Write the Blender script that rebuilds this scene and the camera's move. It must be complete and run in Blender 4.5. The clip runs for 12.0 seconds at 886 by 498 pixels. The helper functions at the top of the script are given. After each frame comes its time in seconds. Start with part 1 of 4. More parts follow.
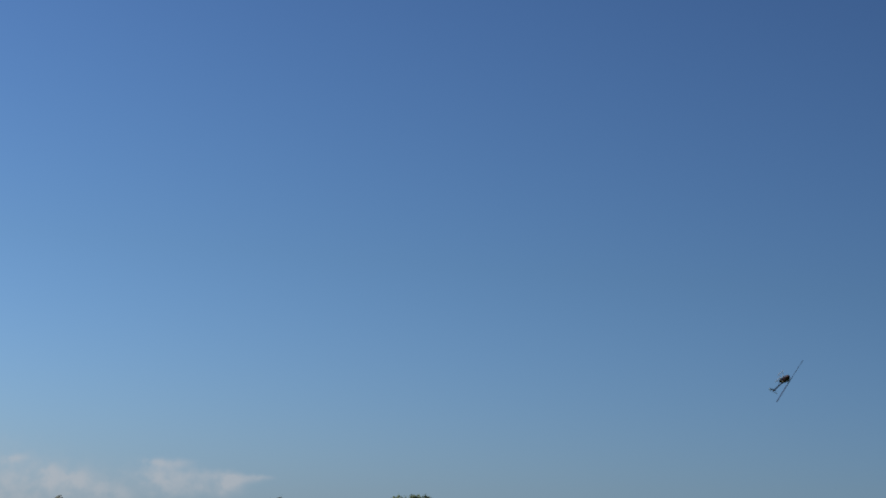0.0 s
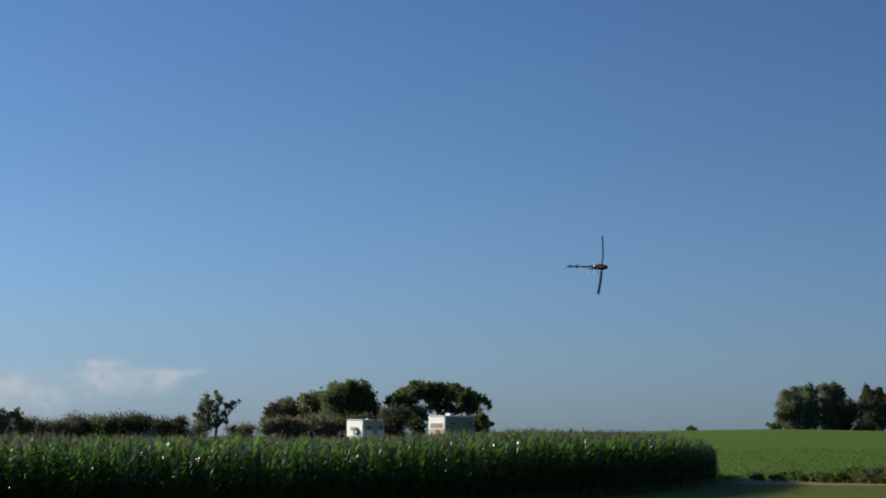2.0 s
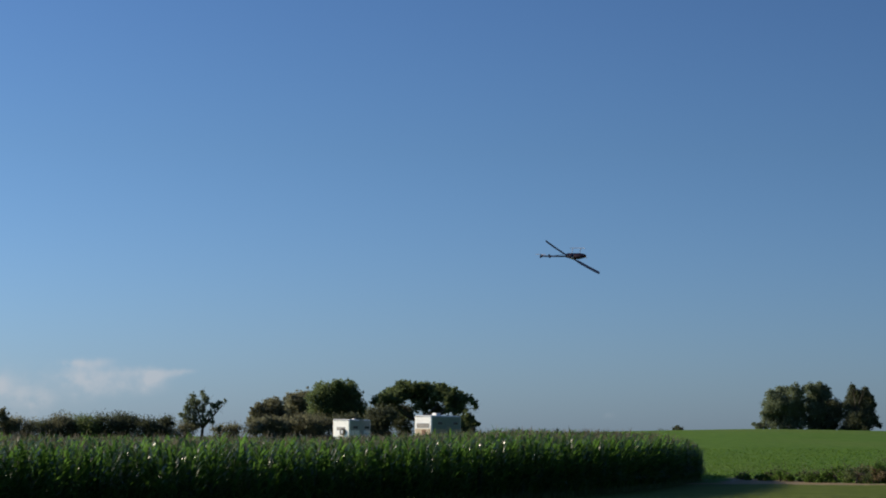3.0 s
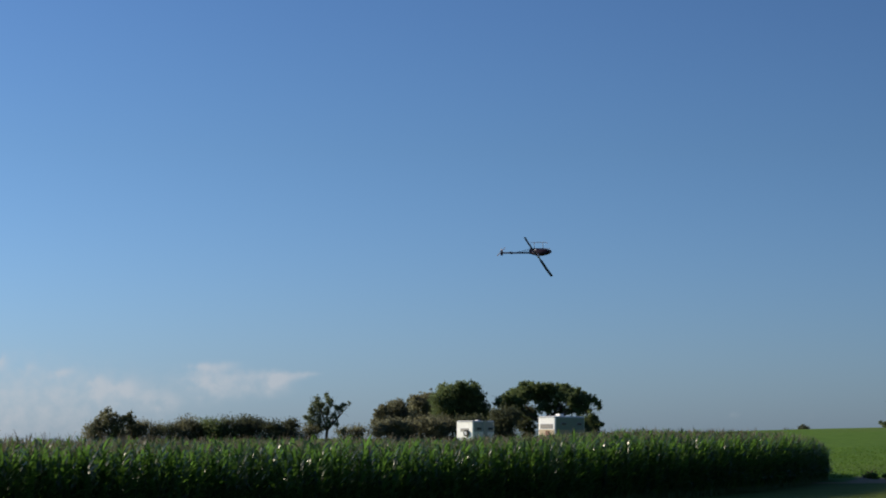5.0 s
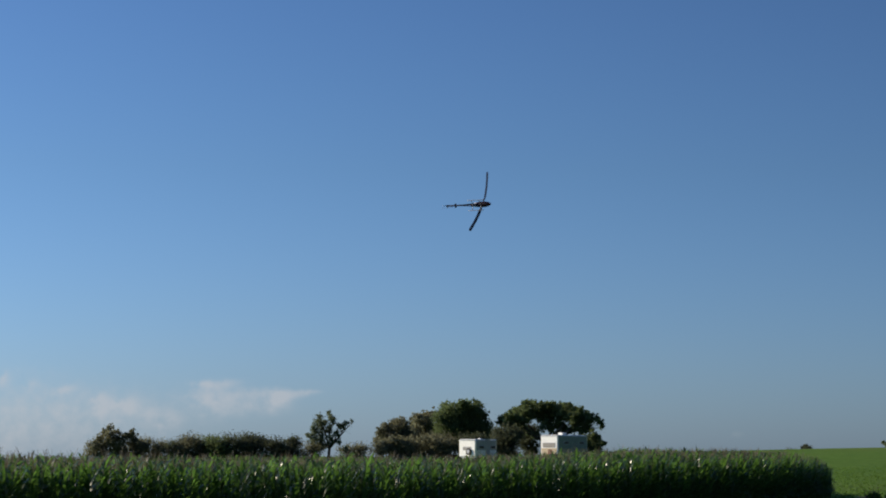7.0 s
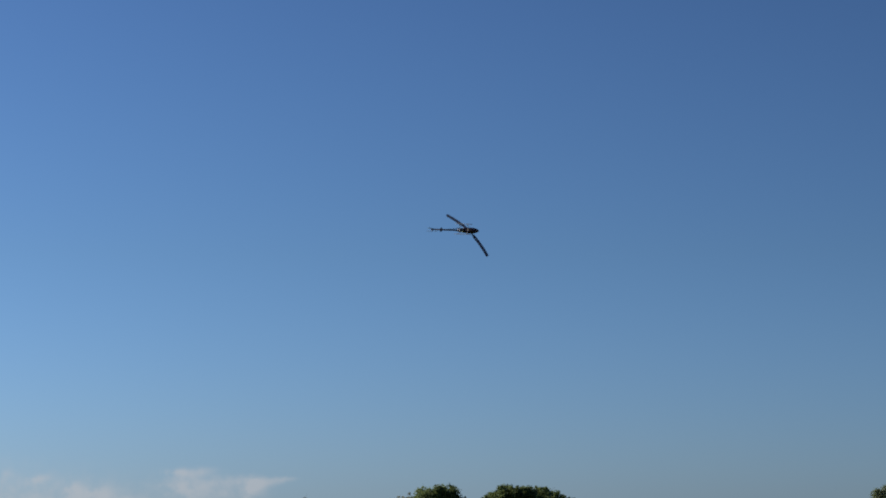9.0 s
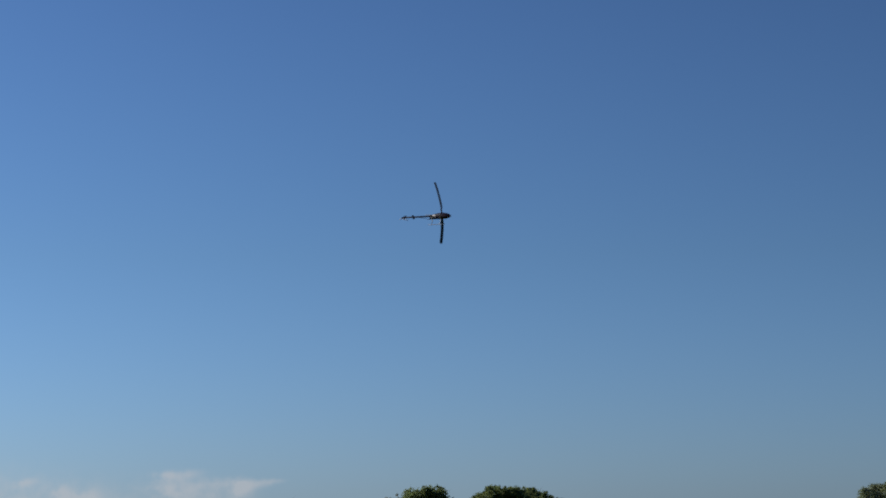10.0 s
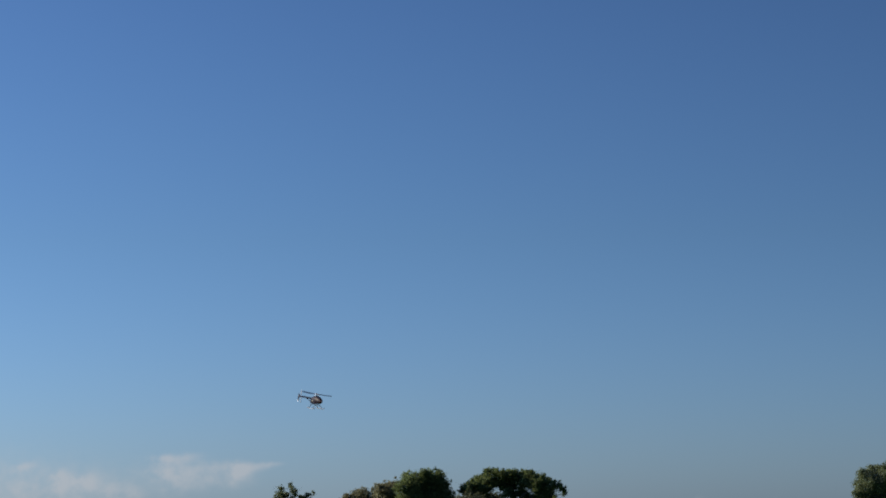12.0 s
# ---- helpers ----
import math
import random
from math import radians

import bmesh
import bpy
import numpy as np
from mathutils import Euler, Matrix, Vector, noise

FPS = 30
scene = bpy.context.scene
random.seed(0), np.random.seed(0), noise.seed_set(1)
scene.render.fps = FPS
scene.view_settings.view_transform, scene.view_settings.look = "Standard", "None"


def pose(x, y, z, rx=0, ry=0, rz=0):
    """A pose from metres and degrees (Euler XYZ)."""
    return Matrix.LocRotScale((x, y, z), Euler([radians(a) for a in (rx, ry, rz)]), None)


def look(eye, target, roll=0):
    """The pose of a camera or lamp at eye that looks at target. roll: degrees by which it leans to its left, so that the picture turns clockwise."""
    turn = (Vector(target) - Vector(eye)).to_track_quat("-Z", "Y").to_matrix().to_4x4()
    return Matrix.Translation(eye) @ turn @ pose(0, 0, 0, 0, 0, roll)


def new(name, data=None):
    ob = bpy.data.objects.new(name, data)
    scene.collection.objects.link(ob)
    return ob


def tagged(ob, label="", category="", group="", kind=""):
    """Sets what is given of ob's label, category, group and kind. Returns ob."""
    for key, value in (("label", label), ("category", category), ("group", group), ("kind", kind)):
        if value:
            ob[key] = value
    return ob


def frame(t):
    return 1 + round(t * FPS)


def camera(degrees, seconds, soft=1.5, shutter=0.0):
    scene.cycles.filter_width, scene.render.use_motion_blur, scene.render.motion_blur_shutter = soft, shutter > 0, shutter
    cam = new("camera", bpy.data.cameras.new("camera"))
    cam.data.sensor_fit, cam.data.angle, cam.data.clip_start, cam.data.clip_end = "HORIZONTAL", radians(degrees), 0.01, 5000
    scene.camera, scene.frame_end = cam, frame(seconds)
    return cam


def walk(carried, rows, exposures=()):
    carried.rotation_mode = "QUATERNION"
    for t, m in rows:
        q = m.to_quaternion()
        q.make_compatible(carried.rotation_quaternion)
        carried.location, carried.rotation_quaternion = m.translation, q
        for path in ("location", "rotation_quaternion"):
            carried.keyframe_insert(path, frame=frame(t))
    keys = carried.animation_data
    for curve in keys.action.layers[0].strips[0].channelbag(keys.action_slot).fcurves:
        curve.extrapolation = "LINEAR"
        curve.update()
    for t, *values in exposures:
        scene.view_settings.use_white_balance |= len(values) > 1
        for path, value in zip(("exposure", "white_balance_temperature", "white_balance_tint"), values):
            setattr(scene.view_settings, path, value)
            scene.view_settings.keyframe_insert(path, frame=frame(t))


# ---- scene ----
cam = camera(22.0, 12.0, 1.9, 0.0)
EYE_Z = 2.5


def view(yaw, pitch, roll):
    """The hand-held camera's pose: it stands still and only turns."""
    return pose(0, 0, EYE_Z, 90 + pitch, 0, yaw) @ pose(0, 0, 0, 0, 0, roll)


TURNS = [
    (0, -1.058, 7.628, 4.281), (0.1, -1.730, 7.584, 3.838), (0.2, -2.459, 7.507, 3.446), (0.3, -3.108, 7.433, 3.574),
    (0.4, -4.034, 7.328, 3.181), (0.5, -5.229, 7.235, 1.920), (0.6, -6.285, 7.100, 0.887), (0.7, -6.937, 6.882, 0.028),
    (0.8, -7.460, 6.647, -0.161), (0.9, -7.817, 6.457, -0.438), (1, -7.273, 6.244, -0.398), (1.2, -5.294, 5.829, 0.072),
    (1.5, -3.572, 5.312, 0.345), (2, -3.094, 4.723, 0.544), (2.5, -3.392, 4.620, 0.711), (2.7, -3.509, 4.646, 0.558),
    (4.3, -1.789, 4.987, 0.215), (4.5, -1.270, 4.910, 0.129), (5, -0.369, 4.734, 0.137), (5.5, 0.000, 4.735, 0.145),
    (6, 0.033, 4.841, 0.148), (6.5, -0.174, 4.949, 0.140), (7, -0.289, 5.192, 0.352), (7.2, -0.379, 5.258, 0.301),
    (9, -0.942, 7.336, -0.232), (9.5, -1.213, 7.480, -0.271), (10, -1.286, 7.361, -0.577), (10.5, -1.227, 7.189, -0.900),
    (11, -1.401, 7.016, -1.309), (11.5, -1.505, 6.996, -1.321), (12, -1.346, 6.922, -0.789),
]
walk(cam, [(t, view(y, p, r)) for t, y, p, r in TURNS], [(0.0, -0.18), (0.6, -0.18), (1.0, -0.1), (1.5, 0.0), (5.8, 0.0), (7.2, -0.08), (8.8, -0.15), (12.0, -0.15)])

# ---- light ----
SUN_AZ, SUN_EL = -75.0, 21.0        # degrees; azimuth from straight ahead, positive to the right


def toward(az, el):
    a, e = radians(az), radians(el)
    return Vector((math.sin(a) * math.cos(e), math.cos(a) * math.cos(e), math.sin(e)))


def make_world():
    world = bpy.data.worlds.new("evening_sky")
    world.use_nodes = True
    scene.world = world
    nt = world.node_tree
    nt.nodes.clear()
    N, L = nt.nodes.new, nt.links.new
    out, bg, sky = N("ShaderNodeOutputWorld"), N("ShaderNodeBackground"), N("ShaderNodeTexSky")
    sky.sky_type, sky.sun_disc = "NISHITA", False
    sky.sun_elevation, sky.sun_rotation = radians(SUN_EL), radians(SUN_AZ)
    sky.air_density, sky.dust_density, sky.ozone_density, sky.altitude = 1.0, 0.6, 4.0, 200
    bg.inputs["Strength"].default_value = 0.0635
    # low fair-weather clouds along the horizon: soft round heads, broken up by noise
    geo = N("ShaderNodeTexCoord")
    sep = N("ShaderNodeSeparateXYZ")
    L(geo.outputs["Generated"], sep.inputs[0])

    def m(op, a, b=0.0, c=None):
        n = N("ShaderNodeMath")
        n.operation = op
        for i, v in enumerate((a, b) if c is None else (a, b, c)):
            if hasattr(v, "links"):
                L(v, n.inputs[i])
            else:
                n.inputs[i].default_value = v
        return n.outputs[0]

    az = m("MULTIPLY", m("ARCTAN2", sep.outputs[0], sep.outputs[1]), 180 / math.pi)
    el = m("MULTIPLY", m("ARCSINE", sep.outputs[2]), 180 / math.pi)
    comb = N("ShaderNodeCombineXYZ")
    L(az, comb.inputs[0]), L(el, comb.inputs[1])
    noise_big, noise_small = N("ShaderNodeTexNoise"), N("ShaderNodeTexNoise")
    for n, scale, detail in ((noise_big, 0.9, 5), (noise_small, 3.2, 5)):
        n.inputs["Scale"].default_value, n.inputs["Detail"].default_value = scale, detail
        L(comb.outputs[0], n.inputs["Vector"])
    wob_a = m("MULTIPLY", m("SUBTRACT", noise_big.outputs[0], 0.5), 1.1)
    wob_b = m("MULTIPLY", m("SUBTRACT", noise_small.outputs[0], 0.5), 0.5)
    total = None
    for ca, ce, wa, we, power in CLOUDS:
        da = m("DIVIDE", m("ADD", m("SUBTRACT", az, ca), wob_b), wa)
        de = m("DIVIDE", m("ADD", m("SUBTRACT", el, ce), m("MULTIPLY", wob_a, 0.35)), we)
        r2 = m("ADD", m("MULTIPLY", da, da), m("MULTIPLY", de, de))
        blob = m("MULTIPLY", m("POWER", 2.718, m("MULTIPLY", r2, -1.0)), power)
        total = blob if total is None else m("ADD", total, blob)
    broken = m("MULTIPLY", total, m("ADD", m("MULTIPLY", noise_small.outputs[0], 1.1), m("MULTIPLY", noise_big.outputs[0], 0.4)))
    edge = N("ShaderNodeMapRange")
    edge.interpolation_type = "SMOOTHSTEP"
    edge.inputs["From Min"].default_value, edge.inputs["From Max"].default_value, edge.inputs["To Max"].default_value = 0.08, 0.95, 0.55
    L(broken, edge.inputs[0])
    amount = edge.outputs[0]
    mix = N("ShaderNodeMix")
    mix.data_type = "RGBA"
    L(amount, mix.inputs[0])
    # a clear, dry evening: the air takes some red and yellow out
    clear = N("ShaderNodeVectorMath")
    clear.operation = "MULTIPLY"
    L(sky.outputs[0], clear.inputs[0])
    tint = N("ShaderNodeValToRGB")
    lift = N("ShaderNodeMath")
    lift.operation = "DIVIDE"
    L(el, lift.inputs[0])
    lift.inputs[1].default_value = 20.0
    L(lift.outputs[0], tint.inputs[0])
    tint.color_ramp.elements[0].position, tint.color_ramp.elements[0].color = 0.0, (*[c / 2 for c in SKY_LOW], 1)
    tint.color_ramp.elements[1].position, tint.color_ramp.elements[1].color = 0.85, (*[c / 2 for c in SKY_HIGH], 1)
    middle = tint.color_ramp.elements.new(0.36)
    middle.color = (*[c / 2 for c in SKY_TINT], 1)
    twice = N("ShaderNodeVectorMath")
    twice.operation = "SCALE"
    twice.inputs["Scale"].default_value = 2.0
    L(tint.outputs[0], twice.inputs[0])
    L(twice.outputs[0], clear.inputs[1])
    # the air brightens gently towards the sun
    side = N("ShaderNodeVectorMath")
    side.operation = "DOT_PRODUCT"
    L(geo.outputs["Generated"], side.inputs[0])
    side.inputs[1].default_value = toward(SUN_AZ, SUN_EL)
    glow = N("ShaderNodeVectorMath")
    glow.operation = "SCALE"
    L(m("POWER", 2.718, m("MULTIPLY", m("SUBTRACT", side.outputs["Value"], SUN_GLOW[1]), SUN_GLOW[0])), glow.inputs["Scale"])
    L(clear.outputs[0], glow.inputs[0])
    L(glow.outputs[0], mix.inputs[6])
    mix.inputs[7].default_value = CLOUD_COLOUR
    L(mix.outputs[2], bg.inputs[0])
    L(bg.outputs[0], out.inputs[0])


SKY_LOW, SKY_TINT, SKY_HIGH = (0.93, 1.24, 1.97), (0.78, 1.01, 1.385), (0.645, 0.825, 1.16)   # what the air lets through, near the horizon, above it and high up
SUN_GLOW = (0.85, 0.12)   # how fast the sky brightens towards the sun, and where it is as it was
CLOUD_COLOUR = (8.9, 8.9, 9.3, 1)
CLOUDS = [  # azimuth, elevation, half width, half height in degrees, strength
    (-10.57, 1.84, 0.15, 0.18, 0.5), (-9.92, 1.63, 0.23, 0.12, 0.4), (-9.07, 1.61, 0.27, 0.12, 0.6), (-8.18, 1.23, 0.19, 0.26, 0.75), (-7.58, 1.26, 0.27, 0.22, 0.6), (-5.61, 1.77, 0.27, 0.13, 0.55),
    (-5.07, 1.78, 0.42, 0.12, 0.45), (-5.56, 1.46, 0.49, 0.36, 0.4), (-5.14, 1.23, 0.68, 0.34, 0.35), (-6.41, 0.84, 0.31, 0.18, 0.4), (-4.3, 1.5, 0.58, 0.17, 0.45), (-3.75, 1.46, 0.22, 0.23, 0.75),
    (-3.38, 1.56, 0.5, 0.13, 0.65), (-2.93, 1.62, 0.35, 0.08, 0.35), (-4.0, 1.19, 0.68, 0.22, 0.3), (-6.96, 1.03, 0.49, 0.18, 0.25), (7.67, 0.62, 0.23, 0.14, 0.28), (9.57, 0.58, 0.23, 0.18, 0.18),
    (-5.3, 1.45, 1.0, 0.42, 0.22), (-4.0, 1.3, 0.9, 0.32, 0.2), (-7.6, 1.15, 1.1, 0.36, 0.2), (-12.0, 0.8, 5.0, 1.5, 0.55), (-8.6, 0.8, 3.0, 0.9, 0.3),
]
make_world()
sun = new("sun", bpy.data.lights.new("sun", "SUN"))
sun.data.energy, sun.data.angle, sun.data.color = 5.0, radians(0.5), (1.0, 0.87, 0.66)
sun.matrix_world = look(toward(SUN_AZ, SUN_EL) * 400, (0, 0, 0))


# ---- materials ----
def material(name, colour, rough=0.7, metal=0.0, vary=0.25, scale=4.0, bump=0.0, island=0.0, obj=0.0, second=None, fine=6.0, through_light=0.0, coat=0.0, gloss=0.5, glow=1.0):
    """A procedural surface: base colour, mottled at two scales, with fine relief, wear between islands or things."""
    mat = bpy.data.materials.new(name)
    mat.use_nodes = True
    nt = mat.node_tree
    N, L = nt.nodes.new, nt.links.new
    b = nt.nodes["Principled BSDF"]
    b.inputs["Roughness"].default_value, b.inputs["Metallic"].default_value = rough, metal
    b.inputs["Coat Weight"].default_value, b.inputs["Specular IOR Level"].default_value = coat, gloss
    tc = N("ShaderNodeTexCoord")
    big, small = N("ShaderNodeTexNoise"), N("ShaderNodeTexNoise")
    for n, s, d in ((big, scale, 3), (small, scale * fine, 4)):
        n.inputs["Scale"].default_value, n.inputs["Detail"].default_value = s, d
        L(tc.outputs["Object"], n.inputs["Vector"])
    add = N("ShaderNodeMath")
    add.operation = "ADD"
    L(big.outputs[0], add.inputs[0]), L(small.outputs[0], add.inputs[1])
    src = add.outputs[0]
    for amount, node, sock in ((island, "ShaderNodeNewGeometry", "Random Per Island"), (obj, "ShaderNodeObjectInfo", "Random")):
        if amount:
            g, mm = N(node), N("ShaderNodeMath")
            mm.operation = "MULTIPLY_ADD"
            L(g.outputs[sock], mm.inputs[0])
            mm.inputs[1].default_value = amount
            L(src, mm.inputs[2])
            src = mm.outputs[0]
    ramp = N("ShaderNodeMapRange")
    ramp.inputs["From Min"].default_value, ramp.inputs["From Max"].default_value = 0.65, 1.35 + island + obj
    L(src, ramp.inputs[0])
    mix = N("ShaderNodeMix")
    mix.data_type = "RGBA"
    L(ramp.outputs[0], mix.inputs[0])
    dark = tuple(c * (1 - vary) for c in colour)
    light = second or tuple(min(1, c * (1 + vary)) for c in colour)
    mix.inputs[6].default_value, mix.inputs[7].default_value = (*dark, 1), (*light, 1)
    L(mix.outputs[2], b.inputs["Base Color"])
    if bump:
        bm_ = N("ShaderNodeBump")
        bm_.inputs["Strength"].default_value, bm_.inputs["Distance"].default_value = bump, 0.02
        L(small.outputs[0], bm_.inputs["Height"])
        L(bm_.outputs[0], b.inputs["Normal"])
    if through_light:
        tr, ms, o = N("ShaderNodeBsdfTranslucent"), N("ShaderNodeMixShader"), nt.nodes["Material Output"]
        thin = N("ShaderNodeVectorMath")
        thin.operation = "SCALE"
        thin.inputs["Scale"].default_value = glow
        L(mix.outputs[2], thin.inputs[0]), L(thin.outputs[0], tr.inputs[0])
        ms.inputs[0].default_value = through_light
        L(b.outputs[0], ms.inputs[1]), L(tr.outputs[0], ms.inputs[2]), L(ms.outputs[0], o.inputs[0])
    return mat


M_CORN = material("corn_leaf", (0.019, 0.044, 0.007), 0.30, 0, 0.3, 0.4, 0, 0.5, second=(0.050, 0.100, 0.018), through_light=0.48, gloss=1.0, glow=4.2)
M_STALK = material("corn_stalk", (0.10, 0.17, 0.04), 0.6, 0, 0.3, 2.0)
M_TASSEL = material("corn_tassel", (0.17, 0.155, 0.09), 0.8, 0, 0.3, 2.0, island=0.4, second=(0.28, 0.235, 0.16), through_light=0.3)
M_BARK = material("bark", (0.10, 0.08, 0.06), 0.9, 0, 0.4, 2.0, 0.6)
M_LEAF = material("tree_leaf", (0.108, 0.142, 0.058), 0.55, 0, 0.3, 0.5, 0, 0.4, second=(0.145, 0.187, 0.076), through_light=0.46, gloss=0.12, glow=2.0)
M_LEAF_GREY = material("silvery_leaf", (0.165, 0.20, 0.118), 0.5, 0, 0.15, 0.5, 0, 0.3, second=(0.20, 0.235, 0.14), through_light=0.5, gloss=0.12, glow=1.35)
M_LEAF_DARK = material("cedar_needles", (0.085, 0.10, 0.058), 0.7, 0, 0.35, 0.5, 0, 0.5, second=(0.14, 0.155, 0.09), through_light=0.38, gloss=0.12, glow=1.8)
M_LEAF_OLIVE = material("hedge_leaf", (0.140, 0.143, 0.088), 0.6, 0, 0.25, 0.4, 0, 0.4, second=(0.180, 0.178, 0.108), through_light=0.46, gloss=0.1, glow=2.2)
M_LEAF_BROWN = material("dry_weed", (0.26, 0.17, 0.10), 0.8, 0, 0.4, 0.4, 0, 0.6, second=(0.32, 0.26, 0.15), through_light=0.4, gloss=0.12, glow=1.4)
M_LEAF_BRIGHT = material("sapling_leaf", (0.11, 0.20, 0.04), 0.5, 0, 0.3, 0.5, 0, 0.5, second=(0.17, 0.27, 0.06), through_light=0.45, gloss=0.12, glow=1.5)
M_BEAN = material("bean_leaf", (0.14, 0.26, 0.035), 0.55, 0, 0.25, 0.3, 0, 0.4, second=(0.20, 0.34, 0.06), through_light=0.4, gloss=0.12)
# small trailer's long side: white siding with its shade put into the grey
M_SHADED_PALE = material("shaded_pale_siding", (0.38, 0.39, 0.37), 0.5, 0, 0.1, 0.8)
M_RUST = material("reddish_brown_paint", (0.20, 0.09, 0.05), 0.6, 0, 0.25, 3.0)
# large trailer's long side: grey-green, darkened in the colour for the shade
M_SHADED_GREEN = material("shaded_grey_green_siding", (0.25, 0.285, 0.24), 0.5, 0, 0.1, 0.8)
M_WHITE = material("weathered_white_siding", (0.88, 0.87, 0.83), 0.45, 0, 0.08, 0.8, 0.1)
M_TAN = material("tan_siding", (0.50, 0.40, 0.26), 0.5, 0, 0.12, 0.9)
M_GLASS = material("tinted_window", (0.03, 0.035, 0.04), 0.08, 0, 0.2, 1.0)
# mottled grey-tan colour for the panes of the trailers' end windows
M_GREY_TAN = material("grey_tan_pane", (0.30, 0.275, 0.24), 0.35, 0, 0.25, 5.0)
M_SMOKED = material("smoked_windscreen", (0.012, 0.012, 0.016), 0.35, 0, 0.2, 6.0, gloss=0.3)
M_TRIM = material("grey_trim", (0.35, 0.36, 0.37), 0.4, 0.6, 0.2, 2.0)
M_RUBBER = material("tyre_rubber", (0.02, 0.02, 0.02), 0.8, 0, 0.2, 5.0)
M_CANOPY = material("dark_painted_canopy", (0.021, 0.011, 0.021), 0.5, 0, 0.3, 6.0, gloss=0.2)
M_CANOPY_WHITE = material("white_canopy_paint", (0.78, 0.78, 0.78), 0.25, 0, 0.08, 8.0, coat=0.5)
M_CANOPY_RED = material("red_canopy_paint", (0.045, 0.011, 0.018), 0.5, 0, 0.15, 8.0, gloss=0.25)
M_CARBON = material("carbon_fibre", (0.014, 0.015, 0.030), 0.6, 0, 0.3, 30.0, gloss=0.05)
M_ALLOY = material("satin_alloy", (0.07, 0.073, 0.095), 0.5, 1.0, 0.1, 20.0)
M_BLADE = material("dark_rotor_blade", (0.030, 0.047, 0.100), 0.7, 0, 0.2, 8.0, gloss=0.04)
M_HEAD = material("polished_rotor_head", (0.62, 0.63, 0.66), 0.28, 1.0, 0.1, 20.0)
M_SKID = material("pale_skid_plastic", (0.28, 0.29, 0.33), 0.5, 0, 0.15, 10.0)


# ---- small builders ----
def mesh_object(name, verts, faces, mat, parent=None, smooth=False):
    me = bpy.data.meshes.new(name)
    me.from_pydata([tuple(v) for v in verts], [], faces)
    for mt in (mat if isinstance(mat, (list, tuple)) else [mat]):
        me.materials.append(mt)
    if smooth:
        me.shade_smooth()
    ob = new(name, me)
    ob.parent = parent
    return ob


def part(name, bm, mat, parent=None, label="", smooth=False):
    """Links a bmesh as one mesh object under a thing or a part."""
    bmesh.ops.recalc_face_normals(bm, faces=bm.faces)
    me = bpy.data.meshes.new(name)
    bm.to_mesh(me)
    bm.free()
    me.materials.append(mat)
    if smooth:
        me.shade_smooth()
    ob = new(name, me)
    ob.parent = parent
    if label:
        tagged(ob, label)
    return ob


def thing(name, m, label, category, group="", kind=""):
    ob = new(name)
    ob.empty_display_size = 0.3
    ob.matrix_basis = m
    return tagged(ob, label, category, group, kind)


def box(bm, cx, cy, cz, sx, sy, sz, bevel=0.0, seg=2):
    r = bmesh.ops.create_cube(bm, size=1.0, matrix=Matrix.Translation((cx, cy, cz)) @ Matrix.Diagonal((sx, sy, sz, 1)))
    if bevel:
        es = {e for v in r["verts"] for e in v.link_edges}
        bmesh.ops.bevel(bm, geom=list(es), offset=bevel, segments=seg, affect="EDGES", profile=0.5)


def tube(bm, a, b, ra, rb=None, n=8):
    a, b = Vector(a), Vector(b)
    rb = ra if rb is None else rb
    m = Matrix.Translation((a + b) / 2) @ (b - a).to_track_quat("Z", "Y").to_matrix().to_4x4()
    bmesh.ops.create_cone(bm, cap_ends=True, segments=n, radius1=ra, radius2=rb, depth=(b - a).length, matrix=m)


def ball(bm, c, sx, sy, sz, u=14, v=8):
    bmesh.ops.create_uvsphere(bm, u_segments=u, v_segments=v, radius=1.0, matrix=Matrix.Translation(c) @ Matrix.Diagonal((sx, sy, sz, 1)))


def blank():
    return bmesh.new()


# ---- ground ----
def smooth01(a, b, x):
    t = np.clip((x - a) / (b - a), 0, 1)
    return t * t * (3 - 2 * t)


def height(x, y):
    """The lie of the land: level near by, a rise to the trees, and a crest beyond the fields."""
    x, y = np.asarray(x, float), np.asarray(y, float)
    r, az = np.hypot(x, y), np.degrees(np.arctan2(x, y))
    top = np.interp(az, [-60, -10.5, -8.5, -4, 0, 2, 5, 8, 9.8, 11.3, 12.7, 14.2, 16, 16.6, 17.3, 18.5, 22, 60], [0.1, 0.3, 0.9, 1.35, 1.95, 2.3, 3.1, 3.83, 4.16, 4.42, 4.38, 4.28, 4.08, 3.95, 3.66, 3.2, 2.0, 0.4])
    rc = np.interp(az, [2, 6], [260, 400])
    r0 = np.interp(az, [-2, 2, 6], [165, 142, 140])
    up = smooth01(r0, rc, r) * (1 - smooth01(rc + 20, rc + 420, r))
    drop = smooth01(-7, -10.5, az) * (1 - smooth01(-60, -120, az)) * smooth01(180, 700, r) * r * 0.007
    return top * up - drop + 0.04 * np.sin(x * 0.11 + 1) * np.sin(y * 0.09)


def on_ground(az, d):
    x, y = d * math.sin(radians(az)), d * math.cos(radians(az))
    return x, y, float(height(x, y))


